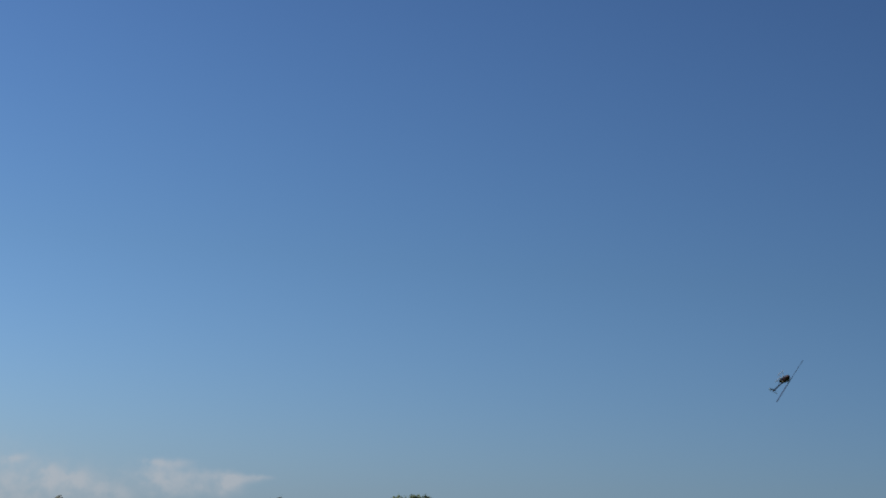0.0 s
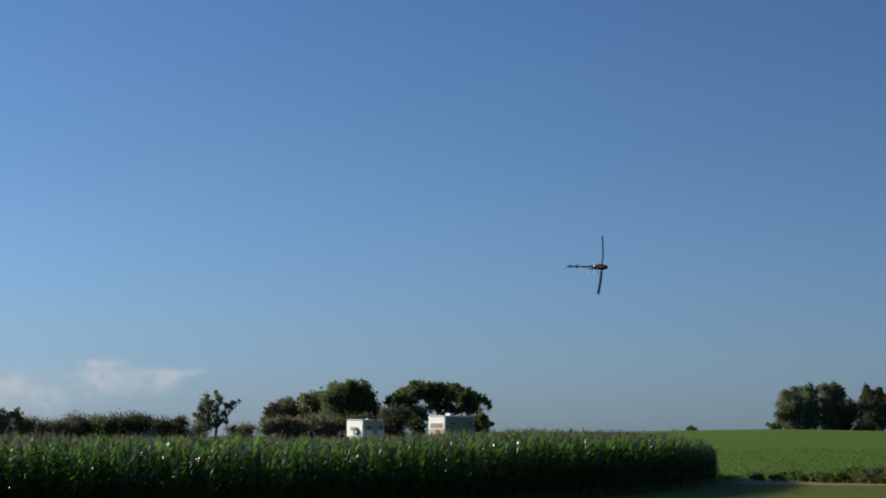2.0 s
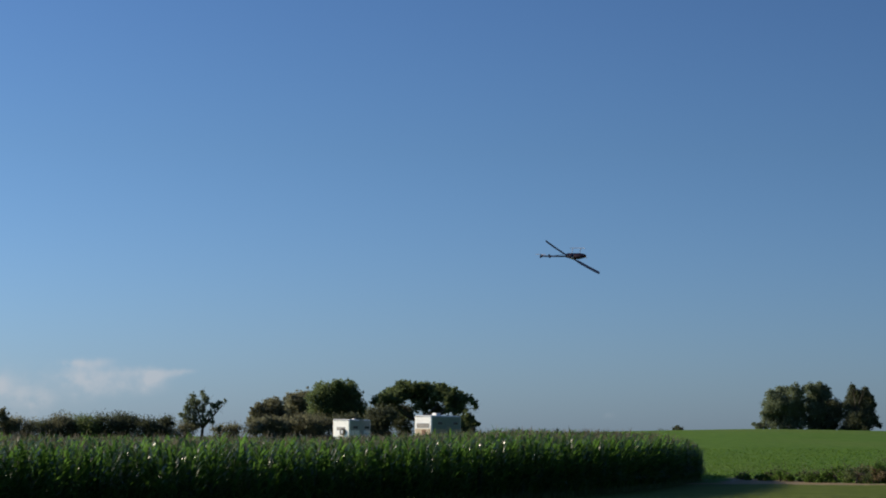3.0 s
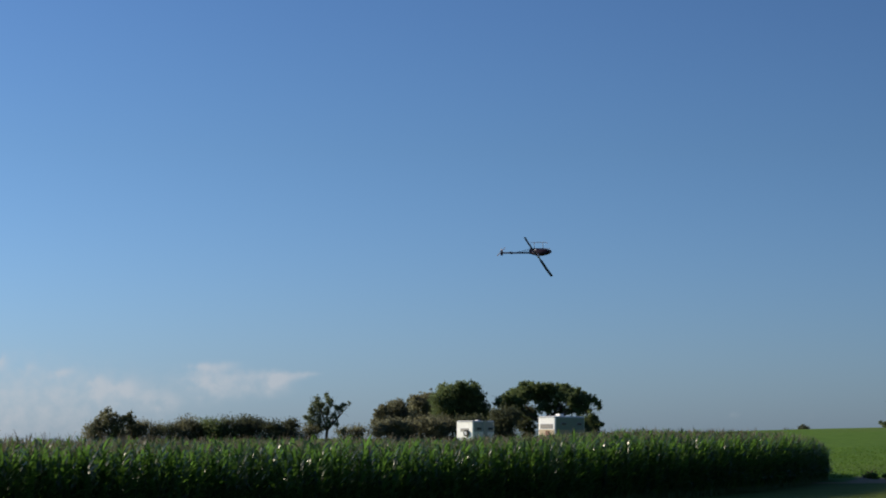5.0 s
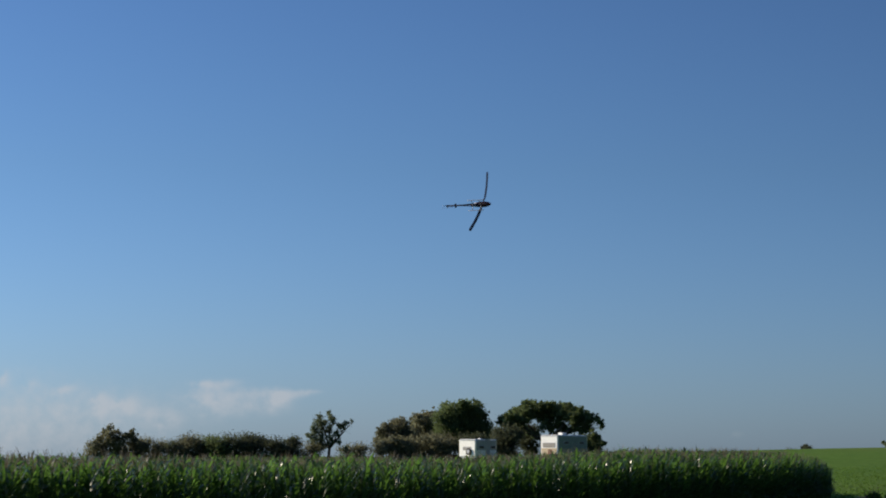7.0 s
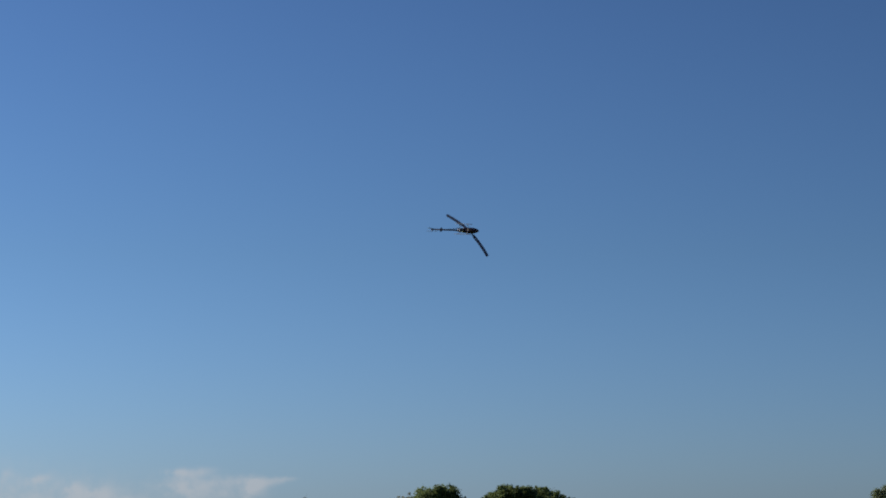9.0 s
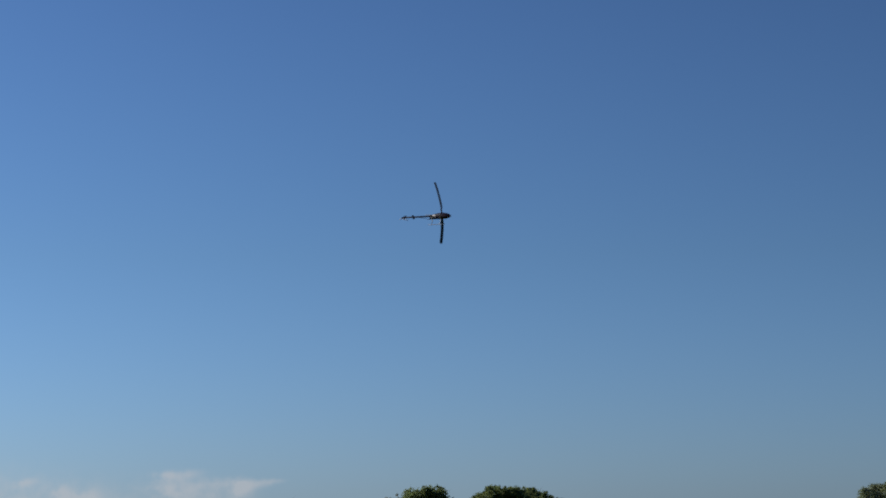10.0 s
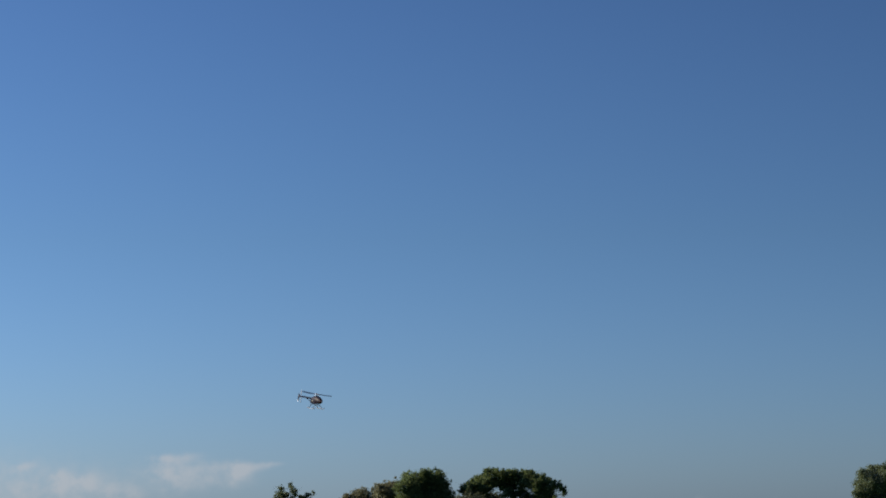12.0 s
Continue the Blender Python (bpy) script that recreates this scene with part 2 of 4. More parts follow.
def ground_material():
    mat = bpy.data.materials.new("grass_and_bean_field")
    mat.use_nodes = True
    nt = mat.node_tree
    N, L = nt.nodes.new, nt.links.new
    b = nt.nodes["Principled BSDF"]
    b.inputs["Roughness"].default_value = 0.85
    b.inputs["Specular IOR Level"].default_value = 0.05
    tc = N("ShaderNodeTexCoord")

    def nz(scale, detail, stretch=None):
        n = N("ShaderNodeTexNoise")
        n.inputs["Scale"].default_value, n.inputs["Detail"].default_value = scale, detail
        if stretch:
            mp = N("ShaderNodeMapping")
            mp.inputs["Scale"].default_value = stretch
            mp.inputs["Rotation"].default_value = (0, 0, 0.25)
            L(tc.outputs["Object"], mp.inputs[0]), L(mp.outputs[0], n.inputs["Vector"])
        else:
            L(tc.outputs["Object"], n.inputs["Vector"])
        return n.outputs[0]

    def ramp(src, lo, hi, c1, c2):
        mr, mx = N("ShaderNodeMapRange"), N("ShaderNodeMix")
        mr.inputs["From Min"].default_value, mr.inputs["From Max"].default_value = lo, hi
        mx.data_type = "RGBA"
        L(src, mr.inputs[0]), L(mr.outputs[0], mx.inputs[0])
        for sock, c in ((6, c1), (7, c2)):
            if hasattr(c, "links"):
                L(c, mx.inputs[sock])
            else:
                mx.inputs[sock].default_value = (*c, 1)
        return mx.outputs[2]

    def math2(op, a, c):
        n = N("ShaderNodeMath")
        n.operation = op
        for i, v in enumerate((a, c)):
            if hasattr(v, "links"):
                L(v, n.inputs[i])
            else:
                n.inputs[i].default_value = v
        return n.outputs[0]

    lawn = ramp(nz(0.5, 5), 0.35, 0.7, (0.095, 0.132, 0.024), (0.150, 0.188, 0.040))
    lawn = ramp(nz(0.06, 3), 0.4, 0.7, lawn, (0.12, 0.156, 0.033))
    field = ramp(nz(0.9, 6, (1, 0.25, 1)), 0.3, 0.7, (0.085, 0.168, 0.026), (0.122, 0.215, 0.036))
    field = ramp(nz(0.03, 4, (1, 0.5, 1)), 0.45, 0.68, field, (0.13, 0.195, 0.044))
    soil = ramp(nz(2.0, 5), 0.3, 0.7, (0.24, 0.18, 0.10), (0.36, 0.28, 0.17))
    sep = N("ShaderNodeSeparateXYZ")
    L(tc.outputs["Object"], sep.inputs[0])
    y = math2("ADD", math2("ADD", sep.outputs[1], math2("MULTIPLY", sep.outputs[0], 0.05)), math2("MULTIPLY", nz(0.16, 4), 11.0))
    base = ramp(y, 134.6, 135.4, lawn, soil)
    bay = math2("MAXIMUM", math2("SUBTRACT", 20.0, math2("MULTIPLY", math2("ABSOLUTE", math2("SUBTRACT", sep.outputs[0], 28.5), 0.0), 4.5)), 0.0)
    base = ramp(math2("SUBTRACT", y, bay), 137.0, 139.5, base, field)
    L(base, b.inputs["Base Color"])
    bp = N("ShaderNodeBump")
    bp.inputs["Strength"].default_value, bp.inputs["Distance"].default_value = 0.9, 0.25
    L(nz(1.6, 6), bp.inputs["Height"]), L(bp.outputs[0], b.inputs["Normal"])
    return mat


def make_ground():
    azs = np.concatenate([np.arange(-180, -24, 6.0), np.arange(-24, 28, 0.5), np.arange(28, 180, 6.0)])
    rs = np.concatenate([[2.5, 10, 25, 45], np.arange(60, 460, 5.0), np.geomspace(470, 4800, 30)])
    A, R = np.meshgrid(np.radians(azs), rs)
    X, Y = R * np.sin(A), R * np.cos(A)
    Z = height(X, Y)
    v = [(0, 0, 0)] + list(zip(X.ravel(), Y.ravel(), Z.ravel()))
    n, f = len(azs), []
    for i in range(len(rs) - 1):
        for j in range(n):
            k = (j + 1) % n
            f.append((1 + i * n + j, 1 + i * n + k, 1 + (i + 1) * n + k, 1 + (i + 1) * n + j))
    f += [(0, 1 + (j + 1) % n, 1 + j) for j in range(n)]
    ob = mesh_object("ground", v, f, ground_material(), smooth=True)
    tagged(ob, "mown grass and green bean field rising to a low crest", "ground", kind="structure")


make_ground()

# ---- corn field ----
CORN_A, CORN_B = Vector((-17.8, 46.5)), Vector((24.5, 140.0))   # the near edge of the field
CORN_BACK = 168.0


def leaf_strip(rng, length, width, rise, droop, az, z0, seg=5):
    """One arching, folded corn leaf: points and quads."""
    pts, quads = [], []
    d = np.array([math.cos(az), math.sin(az)])
    side = np.array([-d[1], d[0]])
    p, ang = np.array([0.0, 0.0, z0]), rise
    for i in range(seg + 1):
        u = i / seg
        w = width * (0.55 + 1.6 * u) * (1 - u) ** 0.7 if u < 1 else 0.004
        tw = 0.5 * u * rng.uniform(-1, 1)
        s3 = np.array([side[0], side[1], tw]) * w * 0.5
        pts += [p - s3, p + s3]
        step = length / seg
        p = p + np.array([d[0] * math.cos(ang) * step, d[1] * math.cos(ang) * step, math.sin(ang) * step])
        ang -= droop / seg * (0.5 + 1.2 * u)
    for i in range(seg):
        quads.append((2 * i, 2 * i + 1, 2 * i + 3, 2 * i + 2))
    return pts, quads


def corn_template(seed, low=0.0):
    """Points, quads and material numbers of one plant (leaf, stalk, tassel); low: leaves below this height are left off."""
    rng = random.Random(seed)
    V, F, M = [], [], []

    def put(p, q, mat):
        o = len(V)
        V.extend(p)
        F.extend(tuple(o + i for i in t) for t in q)
        M.extend([mat] * len(q))

    plane = rng.uniform(0, 3.14)
    tall = rng.uniform(2.0, 2.2)
    n = 15
    for i in range(n):
        z = 0.25 + (tall - 0.35) * i / (n - 1)
        if z < low:
            continue
        top = i / (n - 1)
        p, q = leaf_strip(rng, rng.uniform(0.7, 0.95) * (1 - 0.35 * top), rng.uniform(0.08, 0.11) * (1.45 - 0.55 * top), rng.uniform(0.95, 1.3) + 0.15 * top,
                          rng.uniform(1.6, 2.6) - 0.7 * top, plane + math.pi * (i % 2) + rng.uniform(-0.5, 0.5), z, 5 if not low else 4)
        put(p, q, 0)
    r, b = 0.016, max(0.0, low - 0.3)
    ring = [(math.cos(a) * r, math.sin(a) * r) for a in (0, 2.1, 4.2)]
    put([np.array([x, y, b]) for x, y in ring] + [np.array([x * 0.5, y * 0.5, tall + 0.1]) for x, y in ring], [(i, (i + 1) % 3, 3 + (i + 1) % 3, 3 + i) for i in range(3)], 1)
    for i in range((4 if seed >= 70 else (3 if seed % 2 else 0)) if not low else (3 if seed % 2 == 0 else 0)):
        a, lean, ln = rng.uniform(0, 6.28), (0.0 if i == 0 else rng.uniform(0.25, 0.7)), rng.uniform(0.25, 0.38)
        z = tall + 0.06 + 0.03 * i
        tip = np.array([math.cos(a) * math.sin(lean), math.sin(a) * math.sin(lean), math.cos(lean)]) * ln
        s = np.array([-math.sin(a), math.cos(a), 0]) * (0.007 if not low else 0.010)
        o = np.array([0, 0, z])
        put([o - s, o + s, o + tip + s * 0.6, o + tip - s * 0.6], [(0, 1, 2, 3)], 2)
    return np.array(V), np.array(F), np.array(M)


def corn_mesh(name, places, templates, seed):
    """All the plants at these places in one mesh."""
    rng = np.random.default_rng(seed)
    Vs, Fs, Ms, off = [], [], [], 0
    kinds = rng.integers(0, len(templates), len(places))
    for k, (v, f, m) in enumerate(templates):
        at = places[kinds == k]
        if not len(at):
            continue
        a, s = rng.uniform(0, 6.283, len(at)), rng.normal(1.0, 0.05, len(at)) * at[:, 3]
        c, n = np.cos(a) * s, np.sin(a) * s
        lx, ly = rng.normal(0, 0.05, len(at)), rng.normal(0, 0.05, len(at))
        X = v[None, :, 0] * c[:, None] - v[None, :, 1] * n[:, None] + at[:, :1] + lx[:, None] * v[None, :, 2]
        Y = v[None, :, 0] * n[:, None] + v[None, :, 1] * c[:, None] + at[:, 1:2] + ly[:, None] * v[None, :, 2]
        Z = v[None, :, 2] * s[:, None] + at[:, 2:3]
        Vs.append(np.stack([X, Y, Z], 2).reshape(-1, 3))
        Fs.append((f[None] + (np.arange(len(at)) * len(v))[:, None, None]).reshape(-1, 4) + off)
        Ms.append(np.tile(m, len(at)))
        off += len(at) * len(v)
    V, F, Mi = np.concatenate(Vs), np.concatenate(Fs), np.concatenate(Ms)
    me = bpy.data.meshes.new(name)
    me.vertices.add(len(V)), me.loops.add(F.size), me.polygons.add(len(F))
    me.vertices.foreach_set("co", V.ravel().astype(np.float32))
    me.loops.foreach_set("vertex_index", F.ravel().astype(np.int32))
    me.polygons.foreach_set("loop_start", np.arange(0, F.size, 4, dtype=np.int32))
    me.polygons.foreach_set("material_index", Mi.astype(np.int32))
    for mt in (M_CORN, M_STALK, M_TASSEL):
        me.materials.append(mt)
    me.update(calc_edges=True)
    return me


def make_corn():
    rng = np.random.default_rng(4)
    along = (CORN_B - CORN_A)
    length = along.length
    along.normalize()
    back = Vector((-along.y, along.x))
    field = thing("corn_field", pose(0, 0, 0), "dense stand of tall green corn with pale pink-tan tassels", "corn", kind="stuff")
    full, tops = [], []
    for row in range(0, 150):
        depth = row * 0.76
        near = row < 8
        gap = 0.125 if near else 0.20 + 0.0030 * depth
        for s in np.arange(-2, length + 60, gap):
            s += rng.uniform(-0.06, 0.06)
            p = CORN_A + along * s + back * (depth + rng.uniform(-0.08, 0.08) - 5.8 * math.sin(math.pi * min(1, max(0, s / length))))
            ragged = 24.5 + 0.3 * math.sin(p.y * 0.9)
            edge = min(ragged - max(0.0, p.y - 140) * 0.05, p.y * 0.1765 + 0.25 * math.sin(p.y * 2.1))
            az = math.degrees(math.atan2(p.x, p.y))
            if p.x > edge or p.y > float(np.interp(az, [-12, -6, 0, 4], [92, 104, 128, CORN_BACK])) or az < -16:
                continue
            grown = float(np.interp(az, [-12, 0.5, 5], [0.925, 0.915, 1.0])) + 0.11 * float(smooth01(1.0, 5.5, az)) * float(smooth01(80, 130, p.y))
            grown *= float(np.interp(az, [7.4, 8.8, 9.9], [1.0, 0.97, 0.89]))
            (full if near or p.x > edge - 2.5 else tops).append((p.x, p.y, float(height(p.x, p.y)), grown * (1 - 0.22 * math.exp((p.x - edge) / 0.9))))
    # the nearest plants stand singly
    full.sort(key=lambda p: p[0] * p[0] + p[1] * p[1])
    seen = [p for p in full if -11.8 < math.degrees(math.atan2(p[0], p[1])) < 12]
    single = seen[:280]
    chosen = set(single)
    full = [p for p in full if p not in chosen]
    shapes = [corn_mesh("corn_plant", np.array([[0.0, 0.0, 0.0, 1.0]]), [corn_template(70 + i)], 70 + i) for i in range(10)]
    turn = random.Random(5)
    for i, p in enumerate(single):
        ob = new("corn_plant", shapes[i % 10])
        ob.parent = field
        ob.matrix_basis = pose(*p[:3], turn.uniform(-2, 2), turn.uniform(-2, 2), turn.uniform(0, 360)) @ Matrix.Diagonal((1, 1, p[3] * turn.uniform(0.94, 1.06), 1))
    full, tops = np.array(full), np.array(tops)
    for name, pl, low, sd in (("near_rows", full, 0.0, 1), ("far_rows", tops, 1.25, 2)):
        ob = new(name, corn_mesh(name, pl, [corn_template(10 * sd + i, low) for i in range(10)], sd))
        ob.parent = field
    return len(full), len(tops)


make_corn()


# ---- trees and shrubs ----
def leaf_cloud(name, centres, radii, count, size, mat, seed, parent, flat=0.85):
    """A crown of many small bent leaves, strewn over uneven clumps; one mesh."""
    rng = np.random.default_rng(seed)
    centres, radii = np.array(centres, float), np.array(radii, float)
    share = (radii ** 2) / (radii ** 2).sum()
    pick = rng.choice(len(centres), count, p=share)
    d = rng.normal(size=(count, 3))
    d /= np.linalg.norm(d, axis=1)[:, None]
    rad = radii[pick] * np.clip(np.abs(rng.normal(0, 0.55, count)) + 0.12, 0, 1.15)
    P = centres[pick] + d * rad[:, None] * np.array([1, 1, flat])
    nrm = d + rng.normal(size=(count, 3)) * 1.1
    nrm /= np.linalg.norm(nrm, axis=1)[:, None]
    a = np.cross(nrm, rng.normal(size=(count, 3)))
    a /= np.linalg.norm(a, axis=1)[:, None]
    b = np.cross(nrm, a)
    s = (size * rng.uniform(0.6, 1.3, count))[:, None]
    V = np.stack([P - a * s, P - b * s * 0.55 + nrm * s * 0.15, P + a * s, P + b * s * 0.55 + nrm * s * 0.15], 1).reshape(-1, 3)
    me = bpy.data.meshes.new(name)
    me.vertices.add(len(V)), me.loops.add(len(V)), me.polygons.add(count)
    me.vertices.foreach_set("co", V.ravel().astype(np.float32))
    me.loops.foreach_set("vertex_index", np.arange(len(V), dtype=np.int32))
    me.polygons.foreach_set("loop_start", np.arange(0, len(V), 4, dtype=np.int32))
    me.materials.append(mat)
    me.update(calc_edges=True)
    ob = new(name, me)
    ob.parent = parent
    return ob


def limbs(parent, tall, tips, radius, seed):
    """A tapered trunk, and limbs that run to the crown's clumps."""
    rng = random.Random(seed)
    bm = blank()
    fork = Vector((rng.uniform(-0.2, 0.2), rng.uniform(-0.2, 0.2), tall * 0.3))
    tube(bm, (0, 0, -0.2), fork, radius, radius * 0.75, 9)
    part("trunk", bm, M_BARK, parent)
    for c in tips:
        bm = blank()
        c = Vector(c)
        mid = fork.lerp(c, 0.55) + Vector((rng.uniform(-0.3, 0.3), rng.uniform(-0.3, 0.3), rng.uniform(0, 0.4)))
        tube(bm, fork, mid, radius * 0.5, radius * 0.3, 6)
        tube(bm, mid, c, radius * 0.3, radius * 0.08, 6)
        for _ in range(3):
            tube(bm, mid.lerp(c, rng.uniform(0.2, 0.9)), c + Vector([rng.uniform(-0.9, 0.9) for _ in range(3)]), radius * 0.12, radius * 0.03, 4)
        part("limb", bm, M_BARK, parent)


def tree(name, label, category, az, d, wide, tall, mat, shape="round", clumps=26, leaves=7000, size=0.26, seed=1, base=0.15, clump=0.2, group="", deep=0.8):
    """A broadleaf or conifer crown whose outline is set by shape: half width at each height."""
    rng = random.Random(seed)
    x, y, z = on_ground(az, d)
    ob = thing(name, pose(x, y, z - 0.05), label, category, group)
    cs, rs = [], []
    for i in range(clumps):
        u = (i + rng.random()) / clumps
        h = base + (1 - base) * u
        if shape == "round":
            w = math.sin(math.pi * (0.12 + 0.80 * u)) ** 0.7
        elif shape == "dome":
            w = math.sin(math.pi * (0.22 + 0.66 * u)) ** 0.45
        elif shape == "cap":
            w = math.cos(math.pi / 2 * 0.9 * max(0.0, u - 0.12)) ** 0.65
        elif shape == "umbrella":
            w = 0.45 + 0.55 * math.sin(math.pi * min(1.0, 0.25 + 0.62 * u)) if u > 0.25 else 0.55
        elif shape == "cone":
            w = (1 - u) ** 0.75 * 0.92 + 0.10
        elif shape == "block":
            w = 0.95 - 0.45 * u ** 1.6
        else:
            w = 0.75 + 0.25 * math.sin(3.1 * u)
        r = clump * min(wide, tall * 1.2) * rng.uniform(0.65, 1.25) * (0.65 + 0.35 * w)
        a = rng.uniform(0, 6.283)
        q = rng.random() ** 0.5
        lim = max(0.05, wide / 2 * w - r * 0.8)
        cs.append((math.cos(a) * lim * q, math.sin(a) * lim * q * deep, max(r * 0.5, h * tall - r * (0.75 if u > 0.8 else 0.2))))
        rs.append(r)
    leaf_cloud("crown", cs, rs, leaves, size, mat, seed, ob)
    limbs(ob, tall, sorted(cs, key=lambda c: -c[2])[: 6: 1], 0.03 * tall + 0.04, seed)
    return ob


def shrub(name, label, category, az, d, wide, tall, mat, leaves=2500, seed=1, size=0.22, clumps=12, group=""):
    return tree(name, label, category, az, d, wide, tall, mat, "low", clumps, leaves, size, seed, 0.1, 0.26, group)


def sunk(az, d):
    """How far the ground lies under the copse's level there."""
    return max(0.0, 2.25 - on_ground(az, d)[2])


def az5(x):
    """Azimuth of a column of the view straight ahead."""
    return math.degrees(math.atan((x - 784) / 4033))


def lobed_tree(name, label, az, d, lobes, mat, leaves, size, seed, deep, flat=0.9, branches=7, reach=1.5):
    """A tree whose crown is made of lobes (sideways, height above the field, radius), each a cluster of smaller clumps."""
    rng = random.Random(seed)
    x, y, z = on_ground(az, d)
    ob = thing(name, pose(x, y, z - 0.05, 0, 0, -az), label, "tree")
    cs, rs, hubs = [], [], []
    for lx, lz, r in lobes:
        depth = rng.uniform(-1, 1) * deep
        c = Vector((lx, depth, lz - z))
        hubs.append(c)
        for _ in range(8):
            off = Vector([rng.gauss(0, 1) for _ in range(3)]).normalized() * r * rng.uniform(0.3, 0.8)
            cs.append(c + off)
            rs.append(r * rng.uniform(0.45, 0.75))
        for _ in range(5):      # loose sprays stand out from the lobe
            off = Vector([rng.gauss(0, 1) for _ in range(3)]).normalized() * r * rng.uniform(0.95, 1.3)
            cs.append(c + off)
            rs.append(rng.uniform(0.13, 0.26))
    # thinner foliage fills in between neighbouring lobes
    for i, a in enumerate(hubs):
        for k in range(i):
            gap = math.hypot(a.x - hubs[k].x, a.z - hubs[k].z)
            if gap < reach * (lobes[i][2] + lobes[k][2]):
                for u in (0.35, 0.65):
                    cs.append(a.lerp(hubs[k], u) + Vector([rng.uniform(-0.2, 0.2) for _ in range(3)]))
                    rs.append((lobes[i][2] + lobes[k][2]) * rng.uniform(0.3, 0.5))
    leaf_cloud("crown", cs, rs, leaves, size, mat, seed, ob, flat)
    top = max(c.z for c in hubs)
    hubs.sort(key=lambda c: -c.z - abs(c.x))
    limbs(ob, top, hubs[:branches], 0.025 * top + 0.05, seed)
    return ob


# the copse behind the trailers
lobed_tree("tree", "dense green broadleaf tree at the copse's middle", 0.80, 262, [
    (-1.8, 7.9, 0.97), (-0.3, 8.3, 0.84), (1.2, 8.4, 0.78), (1.9, 8.0, 0.71), (2.6, 7.2, 0.65), (-2.6, 7.0, 0.97), (-1.0, 6.8, 1.3), (0.7, 6.8, 1.3), (2.1, 6.2, 1.04),
    (3.0, 5.9, 0.71), (-1.6, 5.4, 1.43), (0.3, 5.1, 1.56), (2.1, 4.8, 1.17), (-2.6, 4.6, 1.17), (3.2, 4.9, 0.65), (0.2, 8.7, 0.39), (1.6, 8.8, 0.39), (-2.1, 8.4, 0.45), (-2.6, 3.4, 1.2), (0.0, 3.6, 1.3), (3.0, 3.8, 0.9)], M_LEAF, 46000, 0.115, 11, 1.6)
lobed_tree("tree", "broad spreading dark-green tree with an uneven umbrella crown", 2.86, 262, [
    (-2.1, 8.7, 0.52), (-1.4, 8.7, 0.45), (-2.7, 8.0, 0.6), (-3.4, 7.5, 0.6), (-4.2, 7.0, 0.62), (-5.0, 6.6, 0.55), (-0.6, 8.4, 0.55), (0.2, 8.5, 0.52), (1.0, 8.4, 0.52), (1.9, 8.4, 0.45),
    (2.7, 8.3, 0.45), (3.3, 8.1, 0.45), (4.1, 7.8, 0.45), (4.9, 7.5, 0.42), (5.9, 7.1, 0.39), (6.4, 6.5, 0.34), (6.6, 6.0, 0.22), (5.2, 6.7, 0.52), (4.2, 6.9, 0.62), (3.2, 7.2, 0.7), (2.0, 7.4, 0.82),
    (0.8, 7.3, 0.82), (-0.4, 7.3, 0.82), (-1.6, 7.3, 0.82), (-2.7, 6.9, 0.75), (-3.7, 6.4, 0.7), (3.4, 6.2, 0.42), (4.6, 6.0, 0.42), (1.7, 6.3, 0.42), (0.3, 6.3, 0.42)] + [
    (0.9, 5.8, 0.5), (2.2, 5.7, 0.5), (3.3, 5.6, 0.45), (-0.4, 5.7, 0.4), (4.2, 5.4, 0.4), (-2.4, 5.9, 0.4), (-4.3, 6.0, 0.5), (-3.2, 5.6, 0.45), (-2.8, 5.2, 0.4), (-1.8, 5.4, 0.35), (-1.2, 4.9, 0.35), (5.2, 5.6, 0.35)], M_LEAF, 60000, 0.115, 12, 2.6, 0.85, 12)
lobed_tree("tree", "small drooping tree beside the larger trailer", 4.13, 258, [(-0.3, 5.0, 0.48), (0.2, 4.7, 0.52), (-0.5, 4.1, 0.5), (0.4, 4.1, 0.46), (-0.1, 3.6, 0.5), (1.0, 4.1, 0.25), (-0.9, 3.3, 0.5), (-1.0, 4.6, 0.45), (0.3, 3.1, 0.5)], M_LEAF, 9500, 0.10, 17, 0.6)
lobed_tree("tree", "lower dull-green broadleaf tree at the copse's edge", -0.95, 258, [
    (0.9, 6.4, 0.58), (0.0, 6.2, 0.58), (-0.8, 5.9, 0.51), (1.4, 6.0, 0.58), (-1.5, 5.2, 0.45), (0.2, 5.2, 1.02), (-0.7, 4.7, 0.9), (1.4, 4.9, 0.9), (-1.7, 4.2, 0.51), (-0.3, 3.9, 0.9), (1.2, 3.8, 0.9), (2.2, 4.6, 0.8), (2.3, 3.4, 0.9), (0.4, 3.0, 0.9), (-1.3, 3.2, 0.7)], M_LEAF_OLIVE, 30000, 0.115, 13, 1.2)
lobed_tree("tree", "dull-green rounded tree filling the copse", -0.16, 265, [
    (-0.8, 7.0, 0.59), (0.1, 7.3, 0.53), (1.0, 7.4, 0.59), (-1.3, 6.4, 0.72), (-0.1, 6.1, 1.05), (0.8, 6.0, 0.92), (-0.8, 4.9, 1.05), (0.5, 4.7, 1.05), (-0.1, 3.7, 0.92), (-1.8, 4.5, 0.79), (-1.8, 3.4, 0.9), (0.9, 3.6, 1.0)], M_LEAF_OLIVE, 28000, 0.115, 14, 1.3)
shrub("shrub", "dark dense shrub under the broad tree", "shrub", az5(918), 256, 4.6, 4.0, M_LEAF_DARK, 15000, 15, 0.115, 26)
shrub("shrub", "dark thicket between the trailers", "shrub", az5(957), 266, 3.6, 4.3, M_LEAF_DARK, 6500, 21, 0.11, 34)
shrub("shrub", "dark green shrub behind the larger trailer", "shrub", az5(1032), 258, 5.0, 2.5, M_LEAF_DARK, 8000, 19, 0.12, 24)
